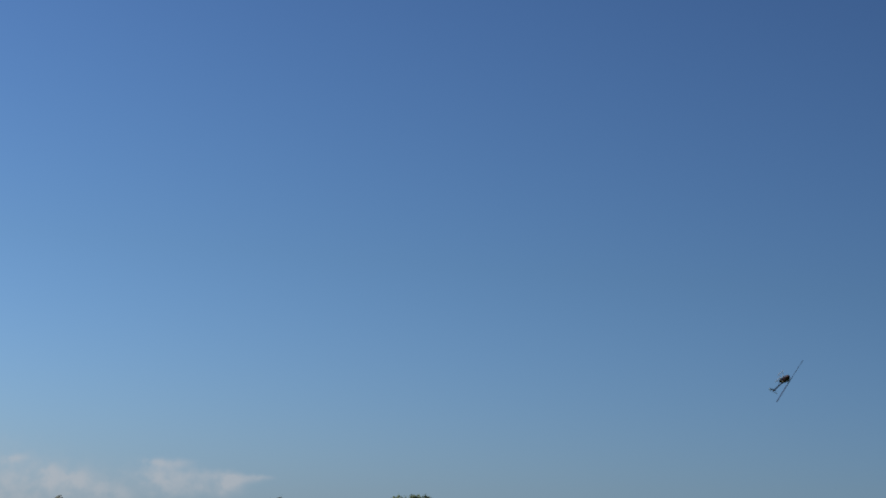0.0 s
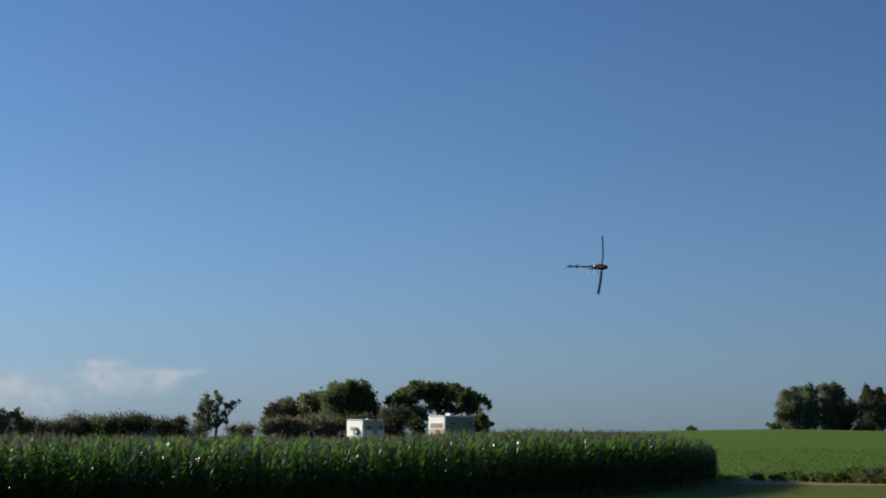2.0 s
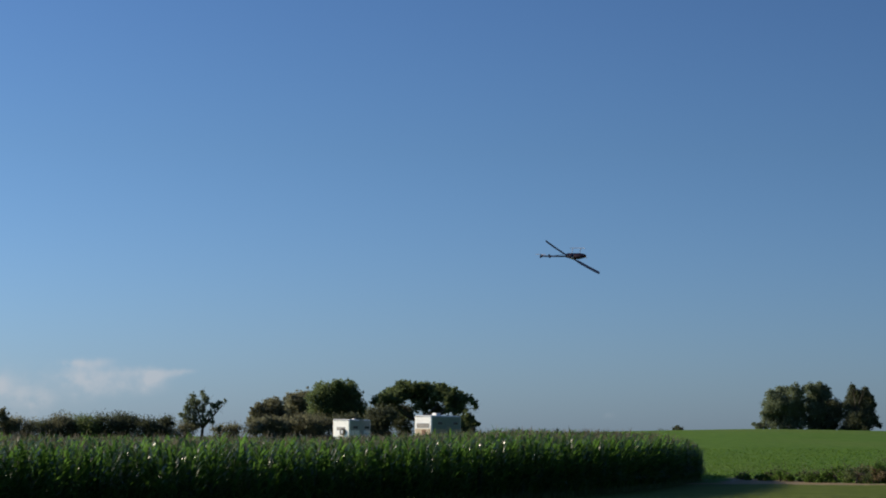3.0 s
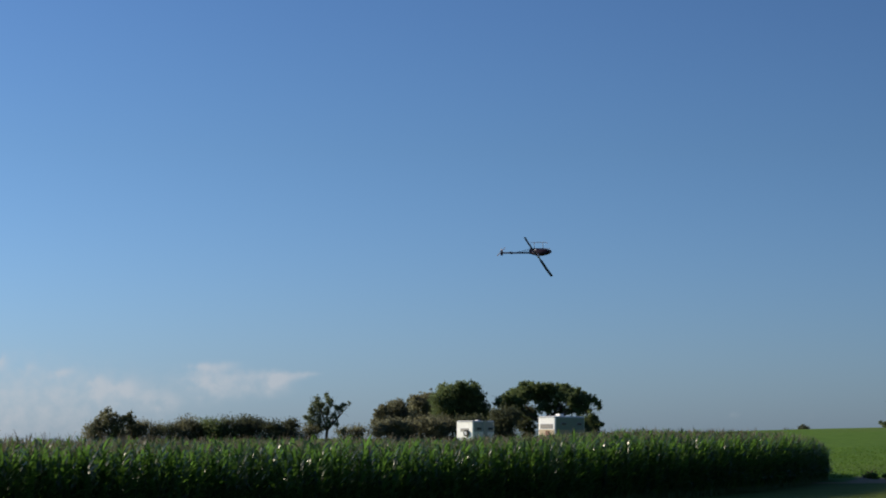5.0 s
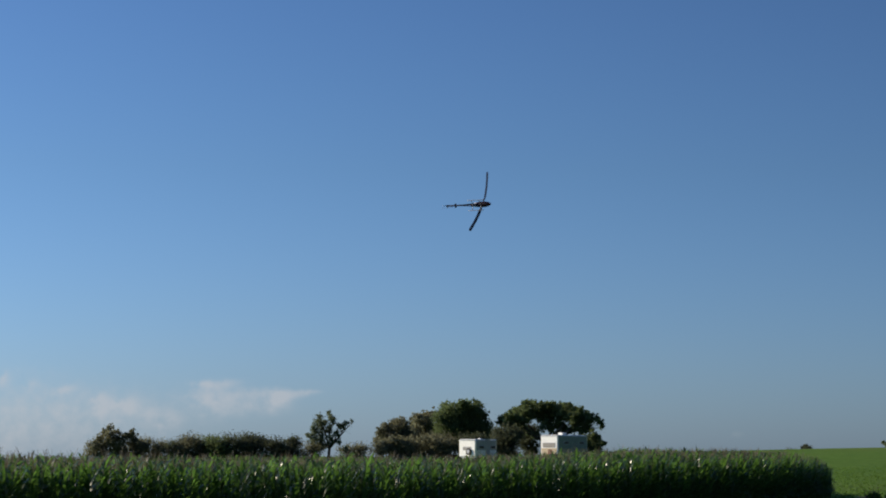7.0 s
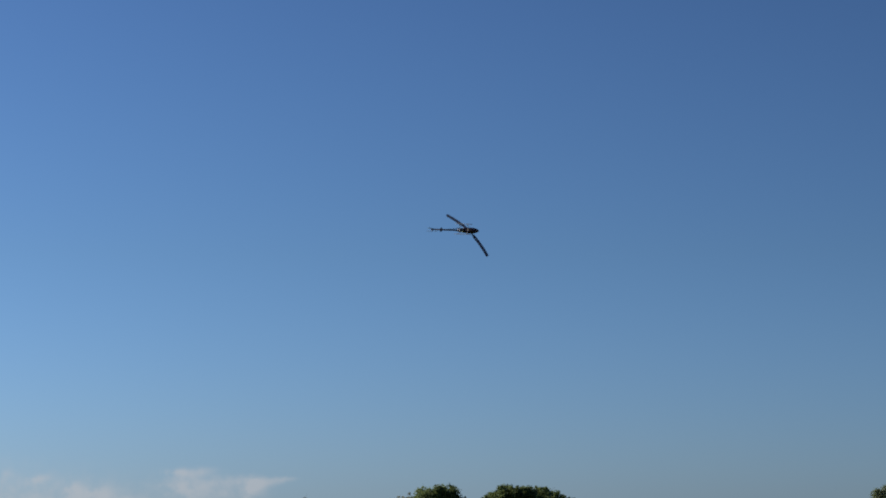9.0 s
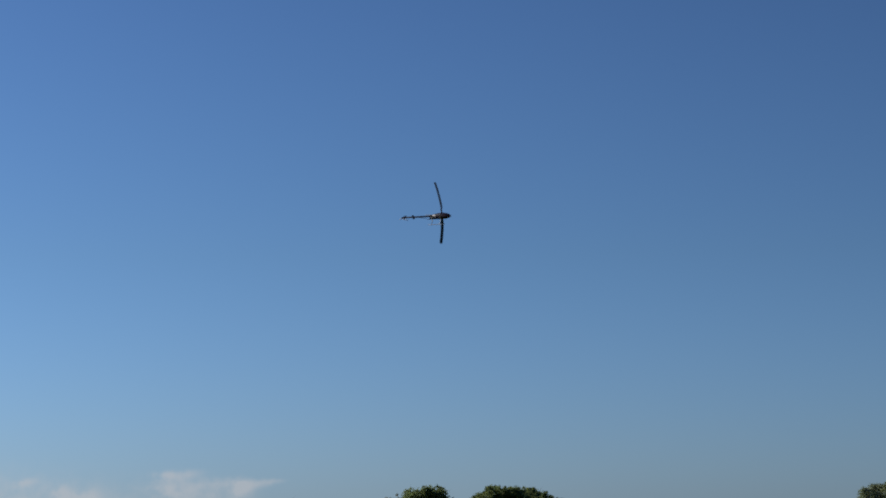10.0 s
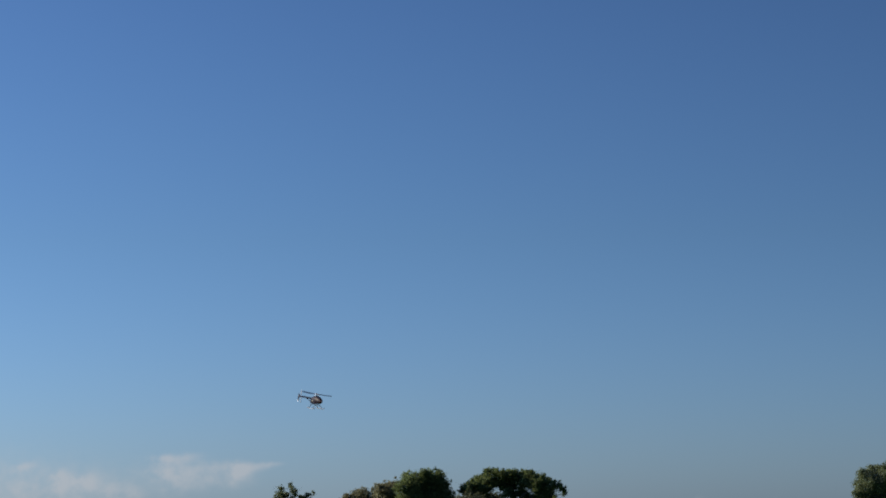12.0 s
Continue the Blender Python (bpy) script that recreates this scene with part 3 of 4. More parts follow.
shrub("shrub", "dark low shrub behind the trailers", "shrub", az5(862), 254, 5.6, 3.2, M_LEAF_DARK, 10000, 16, 0.115, 24)
shrub("shrub", "dull-green shrub closing the copse's foot", "shrub", az5(785), 254, 8.0, 2.9 + sunk(az5(785), 254), M_LEAF_OLIVE, 16000, 18, 0.11, 46)
shrub("shrub", "low dull-green shrub at the copse's foot", "shrub", az5(722), 252, 6.0, 2.5 + sunk(az5(722), 252), M_LEAF_OLIVE, 12000, 20, 0.11, 40)
# the hedgerow
lobed_tree("small_tree", "thin small tree with sparse leafy limbs and gaps", -2.56, 252, [
    (0.0, 7.3, 0.22), (0.3, 6.8, 0.33), (-1.0, 6.9, 0.28), (-1.1, 6.4, 0.4), (-0.5, 6.1, 0.33), (0.6, 6.3, 0.33), (1.3, 5.8, 0.28), (2.1, 6.1, 0.28), (2.6, 6.3, 0.15), (1.7, 5.6, 0.28), (-1.6, 5.6, 0.4),
    (-0.8, 5.4, 0.4), (0.1, 5.3, 0.4), (0.9, 5.0, 0.33), (-1.9, 4.8, 0.46), (-0.8, 4.5, 0.46), (0.2, 4.3, 0.4), (-1.7, 4.0, 0.46), (1.2, 4.0, 0.27), (2.0, 3.3, 0.33), (-0.7, 3.5, 0.46)], M_LEAF_GREY, 12500, 0.085, 23, 0.8, 0.9, 14, 1.75)
lobed_tree("tree", "bushy olive-green tree at the hedgerow's end", -7.77, 252, [
    (-1.5, 4.9, 0.37), (-0.9, 5.4, 0.37), (-0.1, 4.9, 0.37), (-2.0, 4.1, 0.5), (-1.1, 4.3, 0.62), (0.0, 4.1, 0.62), (0.9, 4.5, 0.37), (1.5, 5.0, 0.31), (1.8, 4.3, 0.5), (-2.5, 3.3, 0.4), (-1.3, 3.2, 0.7),
    (0.2, 3.2, 0.7), (1.6, 3.3, 0.6), (2.5, 3.5, 0.5), (-1.8, 2.5, 0.6), (0.0, 2.3, 0.7), (1.6, 2.4, 0.6)], M_LEAF_OLIVE, 17000, 0.095, 22, 0.9)
for i, (px, w, h, n, mt) in enumerate([(194, 2.4, 2.4, 2200, 0), (275, 3.4, 2.6, 3600, 0), (303, 3.0, 2.1, 2200, 0), (330, 2.8, 2.2, 2600, 2), (356, 4.0, 2.8, 6400, 0), (385, 3.4, 2.7, 5200, 1), (410, 4.2, 2.8, 6400, 1),
                                       (440, 4.4, 2.9, 7000, 2), (472, 4.0, 3.05, 7000, 2), (505, 3.4, 2.5, 4600, 2), (522, 3.0, 2.3, 3600, 2), (542, 2.3, 2.75, 3200, 2), (575, 3.2, 1.9, 2400, 0), (640, 2.8, 1.8, 1600, 0), (662, 2.4, 1.9, 1200, 0)]):
    shrub("hedge_shrub", ["olive hedgerow shrub with ragged top", "green leafy hedgerow shrub", "dark dense hedgerow shrub"][mt], "shrub", az5(px), 252 + (i % 3), w * 1.3, h * (0.84 + 0.16 * ((i * 7) % 5) / 5) + 0.15 + sunk(az5(px), 252),
          [M_LEAF_OLIVE, M_LEAF, M_LEAF_DARK][mt], int(n * 1.25), 30 + i, 0.10, 34, "hedgerow shrubs")
# the crest of the far field
lobed_tree("tree", "wide grey-green broadleaf tree on the field's crest", 11.98, 402, [(-2.4, 10.5, 1.0), (-1.0, 11.2, 1.0), (0.5, 11.4, 0.9), (1.8, 11.8, 0.8), (2.7, 11.0, 0.8), (-3.2, 8.6, 1.0), (-3.5, 7.1, 0.8), (-1.7, 8.8, 1.59), (0.8, 9.0, 1.79), (-2.7, 5.8, 1.2), (-0.7, 6.3, 1.79), (1.8, 6.4, 1.79), (2.5, 8.6, 1.0), (-1.7, 4.7, 1.0), (0.8, 4.7, 1.2), (3.2, 5.2, 1.0), (3.4, 7.2, 0.8), (3.3, 9.5, 0.5)], M_LEAF_GREY, 42000, 0.15, 41, 2.2)
lobed_tree("tree", "grey-green rounded tree beside the wide one", 12.8, 405, [(-2.4, 11.6, 0.7), (-1.3, 11.9, 0.8), (0.1, 12.2, 0.8), (1.0, 11.6, 0.9), (1.8, 10.9, 0.8), (-1.1, 10.1, 1.2), (0.8, 9.7, 1.41), (-1.6, 8.4, 0.8), (-0.1, 7.7, 1.51), (1.8, 8.1, 0.8), (-0.6, 5.7, 1.41), (1.3, 6.0, 1.2), (3.0, 8.7, 0.6), (3.3, 7.0, 0.9), (2.5, 5.5, 0.8), (-1.1, 4.4, 0.8), (1.3, 4.3, 0.8), (-2.1, 5.9, 0.9), (-2.7, 8.3, 0.7)], M_LEAF_GREY, 36000, 0.15, 42, 1.8)
shrub("shrub", "dark shrub between the crest trees", "shrub", 13.16, 404, 5.0, 5.8, M_LEAF_DARK, 9000, 43, 0.16, 22)
shrub("shrub", "small green shrub at the wide tree's foot", "shrub", 11.35, 402, 4.2, 1.3, M_LEAF_GREY, 3500, 44, 0.13, 14)
lobed_tree("cedar", "dark dense cedar with a twin top", 13.74, 401, [(-0.8, 12.0, 0.5), (-0.5, 10.9, 0.8), (-1.1, 10.2, 0.8), (1.5, 11.6, 0.5), (1.6, 10.4, 0.8), (0.5, 10.7, 0.8), (2.4, 9.9, 0.7), (2.9, 8.7, 0.6), (-1.5, 8.7, 0.89), (0.0, 8.4, 1.39), (1.7, 8.1, 1.19), (-1.7, 6.9, 0.99), (0.0, 6.2, 1.59), (1.9, 6.0, 1.39), (3.1, 6.5, 0.6), (-2.0, 5.0, 0.89), (3.6, 5.3, 0.6), (-1.0, 4.3, 0.8), (1.4, 4.4, 0.8), (0.2, 5.0, 0.99), (-2.6, 4.3, 0.6)], M_LEAF_DARK, 50000, 0.14, 45, 1.8)
tree("tree", "rounded grey-green tree standing alone on the crest", "tree", 15.25, 402, 9.8, 6.1, M_LEAF_GREY, "dome", 110, 30000, 0.15, 47, 0.0, 0.13)
tree("cedar", "dark blunt-topped cedar on the crest", "tree", 16.68, 400, 9.6, 8.4, M_LEAF_DARK, "block", 110, 34000, 0.16, 48, 0.02, 0.12)
tree("cedar", "tall dark conifer at the field's far side", "tree", 19.0, 392, 10.0, 12.2, M_LEAF_DARK, "cone", 90, 28000, 0.18, 49, 0.02, 0.12)
shrub("shrub", "low dark shrub beside the tall conifer", "shrub", 18.2, 398, 5.0, 2.0, M_LEAF_DARK, 3500, 50, 0.15, 18)
tree("sapling", "bright green bushy sapling in the bean field", "sapling", 15.4, 250, 2.4, 2.5, M_LEAF_BRIGHT, "round", 26, 4000, 0.09, 51, 0.05, 0.18)
tree("tree", "distant dark rounded tree beyond the crest", "tree", 9.33, 800, 7.2, 7.6, M_LEAF_DARK, "round", 24, 4000, 0.3, 52)
shrub("shrub", "distant low shrub beyond the crest", "shrub", 9.0, 800, 6.4, 6.4, M_LEAF_DARK, 2500, 53, 0.3)


# ---- low bean plants in the far field ----
def make_beans():
    rng = np.random.default_rng(12)
    n = 36000
    d = 139 + 110 * rng.random(n) ** 1.5
    row = np.round(d / 0.76) * 0.76 + rng.normal(0, 0.1, n)
    az = rng.uniform(9.2, 21.5, n)
    x, y = row * np.sin(np.radians(az)), row * np.cos(np.radians(az))
    keep = ~((x < 25.5) & (y < 175)) & ~(row < 139 + np.maximum(0, 15 - 3.4 * np.abs(x - 28.5)))
    x, y, row = x[keep], y[keep], row[keep]
    n = len(x)
    patch = 0.75 + 0.35 * np.sin(x * 0.35 + 0.8 * np.sin(y * 0.12)) * np.sin(y * 0.23)
    z = height(x, y) + rng.uniform(0.02, 0.13, n) * patch * np.interp(row, [139, 320], [1.0, 0.3])
    nrm = np.stack([rng.normal(0, 0.4, n), rng.normal(0, 0.4, n), np.full(n, 0.9)], 1)
    nrm /= np.linalg.norm(nrm, axis=1)[:, None]
    a = np.cross(nrm, rng.normal(size=(n, 3)))
    a /= np.linalg.norm(a, axis=1)[:, None]
    b = np.cross(nrm, a)
    s = rng.uniform(0.06, 0.11, n)[:, None]
    P = np.stack([x, y, z], 1)
    V = np.stack([P - a * s, P - b * s * 0.7, P + a * s, P + b * s * 0.7], 1).reshape(-1, 3)
    ob = mesh_object("bean_plants", V, [(4 * i, 4 * i + 1, 4 * i + 2, 4 * i + 3) for i in range(n)], M_BEAN)
    tagged(ob, "low leafy green bean plants across the rising field", "bean crop", kind="stuff")


make_beans()


# ---- weeds along the field's edge ----
def make_weeds():
    rng = random.Random(7)
    spots = []
    for i in range(60):
        u = i / 59
        az = 10.9 + 9.5 * u + rng.uniform(-0.15, 0.15)
        tall = (0.40 + 1.05 * min(1, u * 2.6)) * rng.uniform(0.7, 1.25)
        spots.append((az, 137.5 + rng.uniform(-0.8, 4.0) + 9 * max(0.0, 1 - u * 5), tall * 2.0, tall))
    for i, (az, d, w, h) in enumerate(spots):
        brown = rng.random() < 0.16
        shrub("weed", "dry reddish-brown weeds by the mown grass" if brown else "leafy green weeds along the mown grass", "weed", az, d, w, h * (0.8 if brown else 1),
              M_LEAF_BROWN if brown else (M_LEAF if rng.random() < 0.15 else M_LEAF_BRIGHT), 1100, 100 + i, 0.065, 9, "weeds along the field")


make_weeds()


# ---- trailers ----
def trailer(label, az, d, turn, long, tall, mat_low, mat_side, air_unit, low=0.62):
    x, y, z = on_ground(az, d)
    ob = thing("travel_trailer", pose(x, y, z, 0, 0, turn), label, "trailer", "trailers by the copse")
    w, floor = 2.4, 0.55
    bm = blank()
    box(bm, 0, 0, floor + (tall - floor) / 2, w, long, tall - floor, 0.14, 3)
    body = part("body", bm, M_WHITE, ob)
    bm = blank()
    box(bm, 0, 0, floor + 0.11 + low / 2, w + 0.03, long - 0.26, low, 0.03, 1)
    box(bm, 0, -long / 2 + 0.02, floor + 0.11 + low / 2, w - 0.26, 0.06, low, 0.01, 1)
    part("lower_siding", bm, mat_low, body)
    # side panels over the white body; their colour holds the shade
    bm = blank()
    for sx in (-1, 1):
        box(bm, sx * (w / 2 + 0.002), 0, floor + (tall - floor) / 2 + 0.05, 0.012, long - 0.3, tall - floor - 0.34)
    part("shaded_siding", bm, mat_side, body)
    bm = blank()
    for zz in (floor + 0.80, tall - 0.22):
        box(bm, 0, 0, zz, w + 0.035, long - 0.24, 0.05)
    part("trim_strip", bm, M_TRIM, body)

    def window(cx, cy, cz, sx, sy, sz):
        bm = blank()
        box(bm, cx, cy, cz, sx, sy, sz, 0.02, 1)
        fr = part("window", bm, M_TRIM, body)
        bm = blank()
        o = (0.012 if cx > 0 else -0.012) if sx < 0.1 else 0
        p = (-0.012) if sy < 0.1 else 0
        box(bm, cx + o, cy + p, cz, sx if sx < 0.1 else sx - 0.1, sy if sy < 0.1 else sy - 0.1, sz - 0.1)
        part("pane", bm, M_GREY_TAN if sy < 0.1 else M_GLASS, fr)

    window(0.0, -long / 2, tall - (1.05 if air_unit else 0.95), 1.75 if air_unit else 1.2, 0.05, 0.5 if air_unit else 0.36)
    if air_unit:
        bm = blank()
        box(bm, 0.15, -long / 2 - 0.02, floor + 0.75, 0.6, 0.05, 0.7, 0.02, 1)
        hatch = part("hatch", bm, M_RUST, body, "reddish-brown storage hatch")
        bm = blank()
        box(bm, 0.15, -long / 2 - 0.055, floor + 0.95, 0.12, 0.03, 0.03, 0.008, 1)
        part("latch", bm, M_TRIM, hatch)
    else:
        bm = blank()
        tube(bm, (0.35, -long / 2 - 0.02, floor + 0.55), (0.35, -long / 2 - 0.2, floor + 0.55), 0.34, None, 20)
        spare = part("spare_wheel", bm, M_RUBBER, ob, "dark spare wheel")
        bm = blank()
        tube(bm, (0.35, -long / 2 - 0.19, floor + 0.55), (0.35, -long / 2 - 0.22, floor + 0.55), 0.19, None, 16)
        part("rim", bm, M_TRIM, spare)
    bm = blank()
    box(bm, 0, -long / 2 - 0.03, tall - 0.09, w - 0.2, 0.10, 0.06, 0.02, 1)
    part("drip_rail", bm, M_TRIM, body)
    for cy in (-long * 0.22, long * 0.30):
        window(w / 2, cy, tall - 0.80, 0.05, 0.75, 0.34)
    bm = blank()
    box(bm, w / 2, long * 0.06, floor + 0.95, 0.05, 0.65, 1.75, 0.02, 1)
    # the door takes the side's darkened colour too
    door = part("door", bm, mat_side, body)
    bm = blank()
    box(bm, w / 2 + 0.04, long * 0.06 - 0.25, floor + 0.9, 0.04, 0.05, 0.14, 0.01, 1)
    part("handle", bm, M_TRIM, door)
    bm = blank()
    box(bm, 0, long * (-0.06 if air_unit else 0.1), tall + (0.12 if air_unit else 0.04), 0.6 if air_unit else 0.35, 0.65 if air_unit else 0.35, 0.26 if air_unit else 0.1, 0.04, 2)
    part("roof_unit" if air_unit else "roof_vent", bm, M_WHITE, ob)
    for sx in (-1, 1):
        bm = blank()
        tube(bm, (sx * 0.92, long * 0.05, 0.33), (sx * 1.12, long * 0.05, 0.33), 0.33, None, 20)
        wheel = part("wheel", bm, M_RUBBER, ob)
        bm = blank()
        tube(bm, (sx * 1.10, long * 0.05, 0.33), (sx * 1.14, long * 0.05, 0.33), 0.19, None, 14)
        part("rim", bm, M_TRIM, wheel)
    bm = blank()
    box(bm, 0, 0, 0.46, 1.9, long * 0.92, 0.12)
    part("chassis", bm, M_TRIM, ob)
    bm = blank()
    tube(bm, (0, long / 2 + 0.9, 0.5), (0.7, long / 2 - 0.1, 0.48), 0.05)
    tube(bm, (0, long / 2 + 0.9, 0.5), (-0.7, long / 2 - 0.1, 0.48), 0.05)
    tube(bm, (0, long / 2 + 0.75, 0.0), (0, long / 2 + 0.75, 0.6), 0.04)
    part("tow_bar", bm, M_TRIM, ob)


trailer("white box camper trailer parked by the copse", az5(868), 232, -46, 3.1, 2.36, M_WHITE, M_SHADED_PALE, False)
trailer("white and tan travel trailer with a roof air unit", az5(1020), 235, -46, 4.5, 3.12, M_TAN, M_SHADED_GREEN, True, 1.1)


# ---- the model helicopter ----
SECTIONS = (0.105, 0.2475, 0.39, 0.5325, 0.675)     # where the flexing blade is parted


def make_helicopter():
    """Nose to +y, up +z; its origin is on the tail boom's line under the rotor mast."""
    heli = thing("model_helicopter", pose(0, 40, 8), "dark radio-controlled model helicopter rolling in flight, pale skids", "helicopter")
    # canopy: a teardrop shell lofted along y
    rings = [(0.268, 0.004, 0.006, -0.030), (0.256, 0.020, 0.024, -0.030), (0.220, 0.039, 0.046, -0.026), (0.155, 0.055, 0.068, -0.018), (0.075, 0.062, 0.082, -0.010),
             (0.0, 0.060, 0.085, -0.008), (-0.07, 0.052, 0.077, -0.010), (-0.14, 0.040, 0.056, -0.010), (-0.20, 0.024, 0.030, -0.008)]
    n, v, f = 18, [], []
    for y, w, h, z in rings:
        for i in range(n):
            a = 2 * math.pi * i / n
            v.append((w * math.cos(a), y, z + 0.92 * h * math.sin(a) * (1.0 if math.sin(a) > 0 else 1.12)))
    for r in range(len(rings) - 1):
        for i in range(n):
            j = (i + 1) % n
            f.append((r * n + i, r * n + j, (r + 1) * n + j, (r + 1) * n + i))
    f.append(tuple(range(n)))
    f.append(tuple(range((len(rings) - 1) * n, len(rings) * n))[::-1])
    canopy = mesh_object("canopy", v, f, [M_CANOPY, M_CANOPY_WHITE, M_CANOPY_RED], heli, True)
    for p in canopy.data.polygons:
        c = p.center
        if c.y > 0.215:
            p.material_index = 2
        elif -0.15 < c.y < -0.10 and c.z < -0.03:
            p.material_index = 1
    bm = blank()
    ball(bm, (0, 0.12, 0.022), 0.040, 0.075, 0.028, 16, 8)
    part("windscreen", bm, M_SMOKED, canopy, smooth=True)
    for sx in (-1, 1):
        bm = blank()
        box(bm, sx * 0.028, -0.07, -0.045, 0.004, 0.30, 0.11, 0.0015, 1)
        part("side_frame", bm, M_CARBON, heli)
    bm = blank()
    box(bm, 0, -0.13, -0.06, 0.05, 0.12, 0.06, 0.008, 2)
    part("gearbox", bm, M_ALLOY, heli, "grey alloy gearbox block")
    bm = blank()
    tube(bm, (0, -0.16, -0.085), (0, -0.05, -0.085), 0.024, None, 14)
    part("muffler", bm, M_ALLOY, heli)
    # tail
    bm = blank()
    tube(bm, (0, -0.10, 0), (0, -0.83, 0), 0.016, None, 12)
    part("tail_boom", bm, M_CARBON, heli, smooth=True)
    for sx in (-1, 1):
        bm = blank()
        tube(bm, (sx * 0.03, -0.17, -0.09), (sx * 0.008, -0.50, -0.008), 0.004, None, 6)
        part("boom_support", bm, M_CARBON, heli)
    bm = blank()
    box(bm, 0, -0.62, 0.0, 0.085, 0.045, 0.004, 0.0015, 1)
    box(bm, 0, -0.62, 0.0, 0.034, 0.034, 0.034, 0.004, 1)
    part("horizontal_fin", bm, M_CARBON, heli)
    fin = [(-0.80, 0.06), (-0.83, 0.065), (-0.86, 0.02), (-0.88, -0.115), (-0.855, -0.12), (-0.80, -0.02)]
    k = len(fin)
    fv = [(sx * 0.002 + 0.012, y, z) for sx in (-1, 1) for y, z in fin]
    ff = [tuple(range(k))[::-1], tuple(range(k, 2 * k))] + [(i, (i + 1) % k, k + (i + 1) % k, k + i) for i in range(k)]
    tail_fin = mesh_object("tail_fin", fv, ff, M_CARBON, heli)
    bm = blank()
    box(bm, 0.012, -0.866, -0.095, 0.0065, 0.026, 0.045, 0.002, 1)
    part("fin_tip", bm, M_CANOPY_WHITE, tail_fin, "white fin tip")
    bm = blank()
    box(bm, 0, -0.83, 0, 0.036, 0.045, 0.036, 0.006, 2)
    part("tail_gearbox", bm, M_ALLOY, heli)
    tail_rotor = new("tail_rotor")
    tail_rotor.parent = heli
    tail_rotor.matrix_basis = pose(-0.035, -0.83, 0)
    bm = blank()
    tube(bm, (-0.012, 0, 0), (0.035, 0, 0), 0.009, None, 10)
    part("hub", bm, M_ALLOY, tail_rotor)
    for s in (-1, 1):
        bm = blank()
        box(bm, -0.004, 0, s * 0.075, 0.003, 0.024, 0.105, 0.001, 1)
        part("tail_blade", bm, M_SKID, tail_rotor)
    # landing gear
    for sx in (-1, 1):
        bm = blank()
        pts = [(-0.20, -0.183), (-0.17, -0.192), (0.12, -0.192), (0.155, -0.184), (0.175, -0.168)]
        for (y0, z0), (y1, z1) in zip(pts, pts[1:]):
            tube(bm, (sx * 0.105, y0, z0), (sx * 0.105, y1, z1), 0.0062, None, 8)
        part("skid", bm, M_SKID, heli)
    for y in (-0.12, 0.07):
        bm = blank()
        arch = [(-0.105, -0.19), (-0.075, -0.14), (-0.03, -0.112), (0.03, -0.112), (0.075, -0.14), (0.105, -0.19)]
        for (x0, z0), (x1, z1) in zip(arch, arch[1:]):
            tube(bm, (x0, y, z0), (x1, y, z1), 0.0065, None, 8)
        part("strut", bm, M_SKID, heli)
    # rotor head
    bm = blank()
    tube(bm, (0, 0, 0.02), (0, 0, 0.12), 0.007, None, 10)
    part("mast", bm, M_ALLOY, heli)
    bm = blank()
    box(bm, 0, 0, 0.098, 0.042, 0.042, 0.026, 0.006, 2)
    tube(bm, (0, 0, 0.055), (0, 0, 0.068), 0.034, None, 16)
    tube(bm, (-0.03, 0.0, 0.062), (-0.036, 0.02, 0.105), 0.003, None, 6)
    tube(bm, (0.03, 0.0, 0.062), (0.036, -0.02, 0.105), 0.003, None, 6)
    part("rotor_head", bm, M_HEAD, heli, "polished alloy rotor head")
    blades = []
    for s in (0, 1):
        root = new("rotor_blade")
        root.parent = heli
        root.matrix_basis = pose(0, 0, 0.098, 0, 0, 180 * s)
        bm = blank()
        box(bm, 0, 0.072, 0, 0.026, 0.085, 0.020, 0.005, 2)
        part("blade_grip", bm, M_ALLOY, root)
        sections = []
        for k in range(4):
            y0, y1 = SECTIONS[k], SECTIONS[k + 1] + (0.006 if k < 3 else 0)
            st = [(y0, 0.030 if k == 0 else 0.053)] + ([(0.15, 0.052)] if k == 0 else []) + ([(0.655, 0.053)] if k == 3 else []) + [(y1, 0.040 if k == 3 else 0.053)]
            v, f = [], []
            for y, c in st:
                for x, z in ((0.36, 0.0), (0.15, 0.0046), (-0.25, 0.0034), (-0.64, 0.0), (-0.25, -0.0026), (0.15, -0.0038)):
                    v.append((x * c * 1.08, y - y0, z * 1.6 + x * c * 0.27 + 0.03 * max(0, y - 0.1) ** 2))
            for r in range(len(st) - 1):
                for i in range(6):
                    j = (i + 1) % 6
                    f.append((r * 6 + i, r * 6 + j, (r + 1) * 6 + j, (r + 1) * 6 + i))
            f += [tuple(range(6)), tuple(range((len(st) - 1) * 6, len(st) * 6))[::-1]]
            sec = mesh_object("blade_section", v, f, M_BLADE, root)
            sections.append(sec)
        blades.append((root, sections))
    return heli, blades, tail_rotor


helicopter, rotor_blades, tail_prop = make_helicopter()

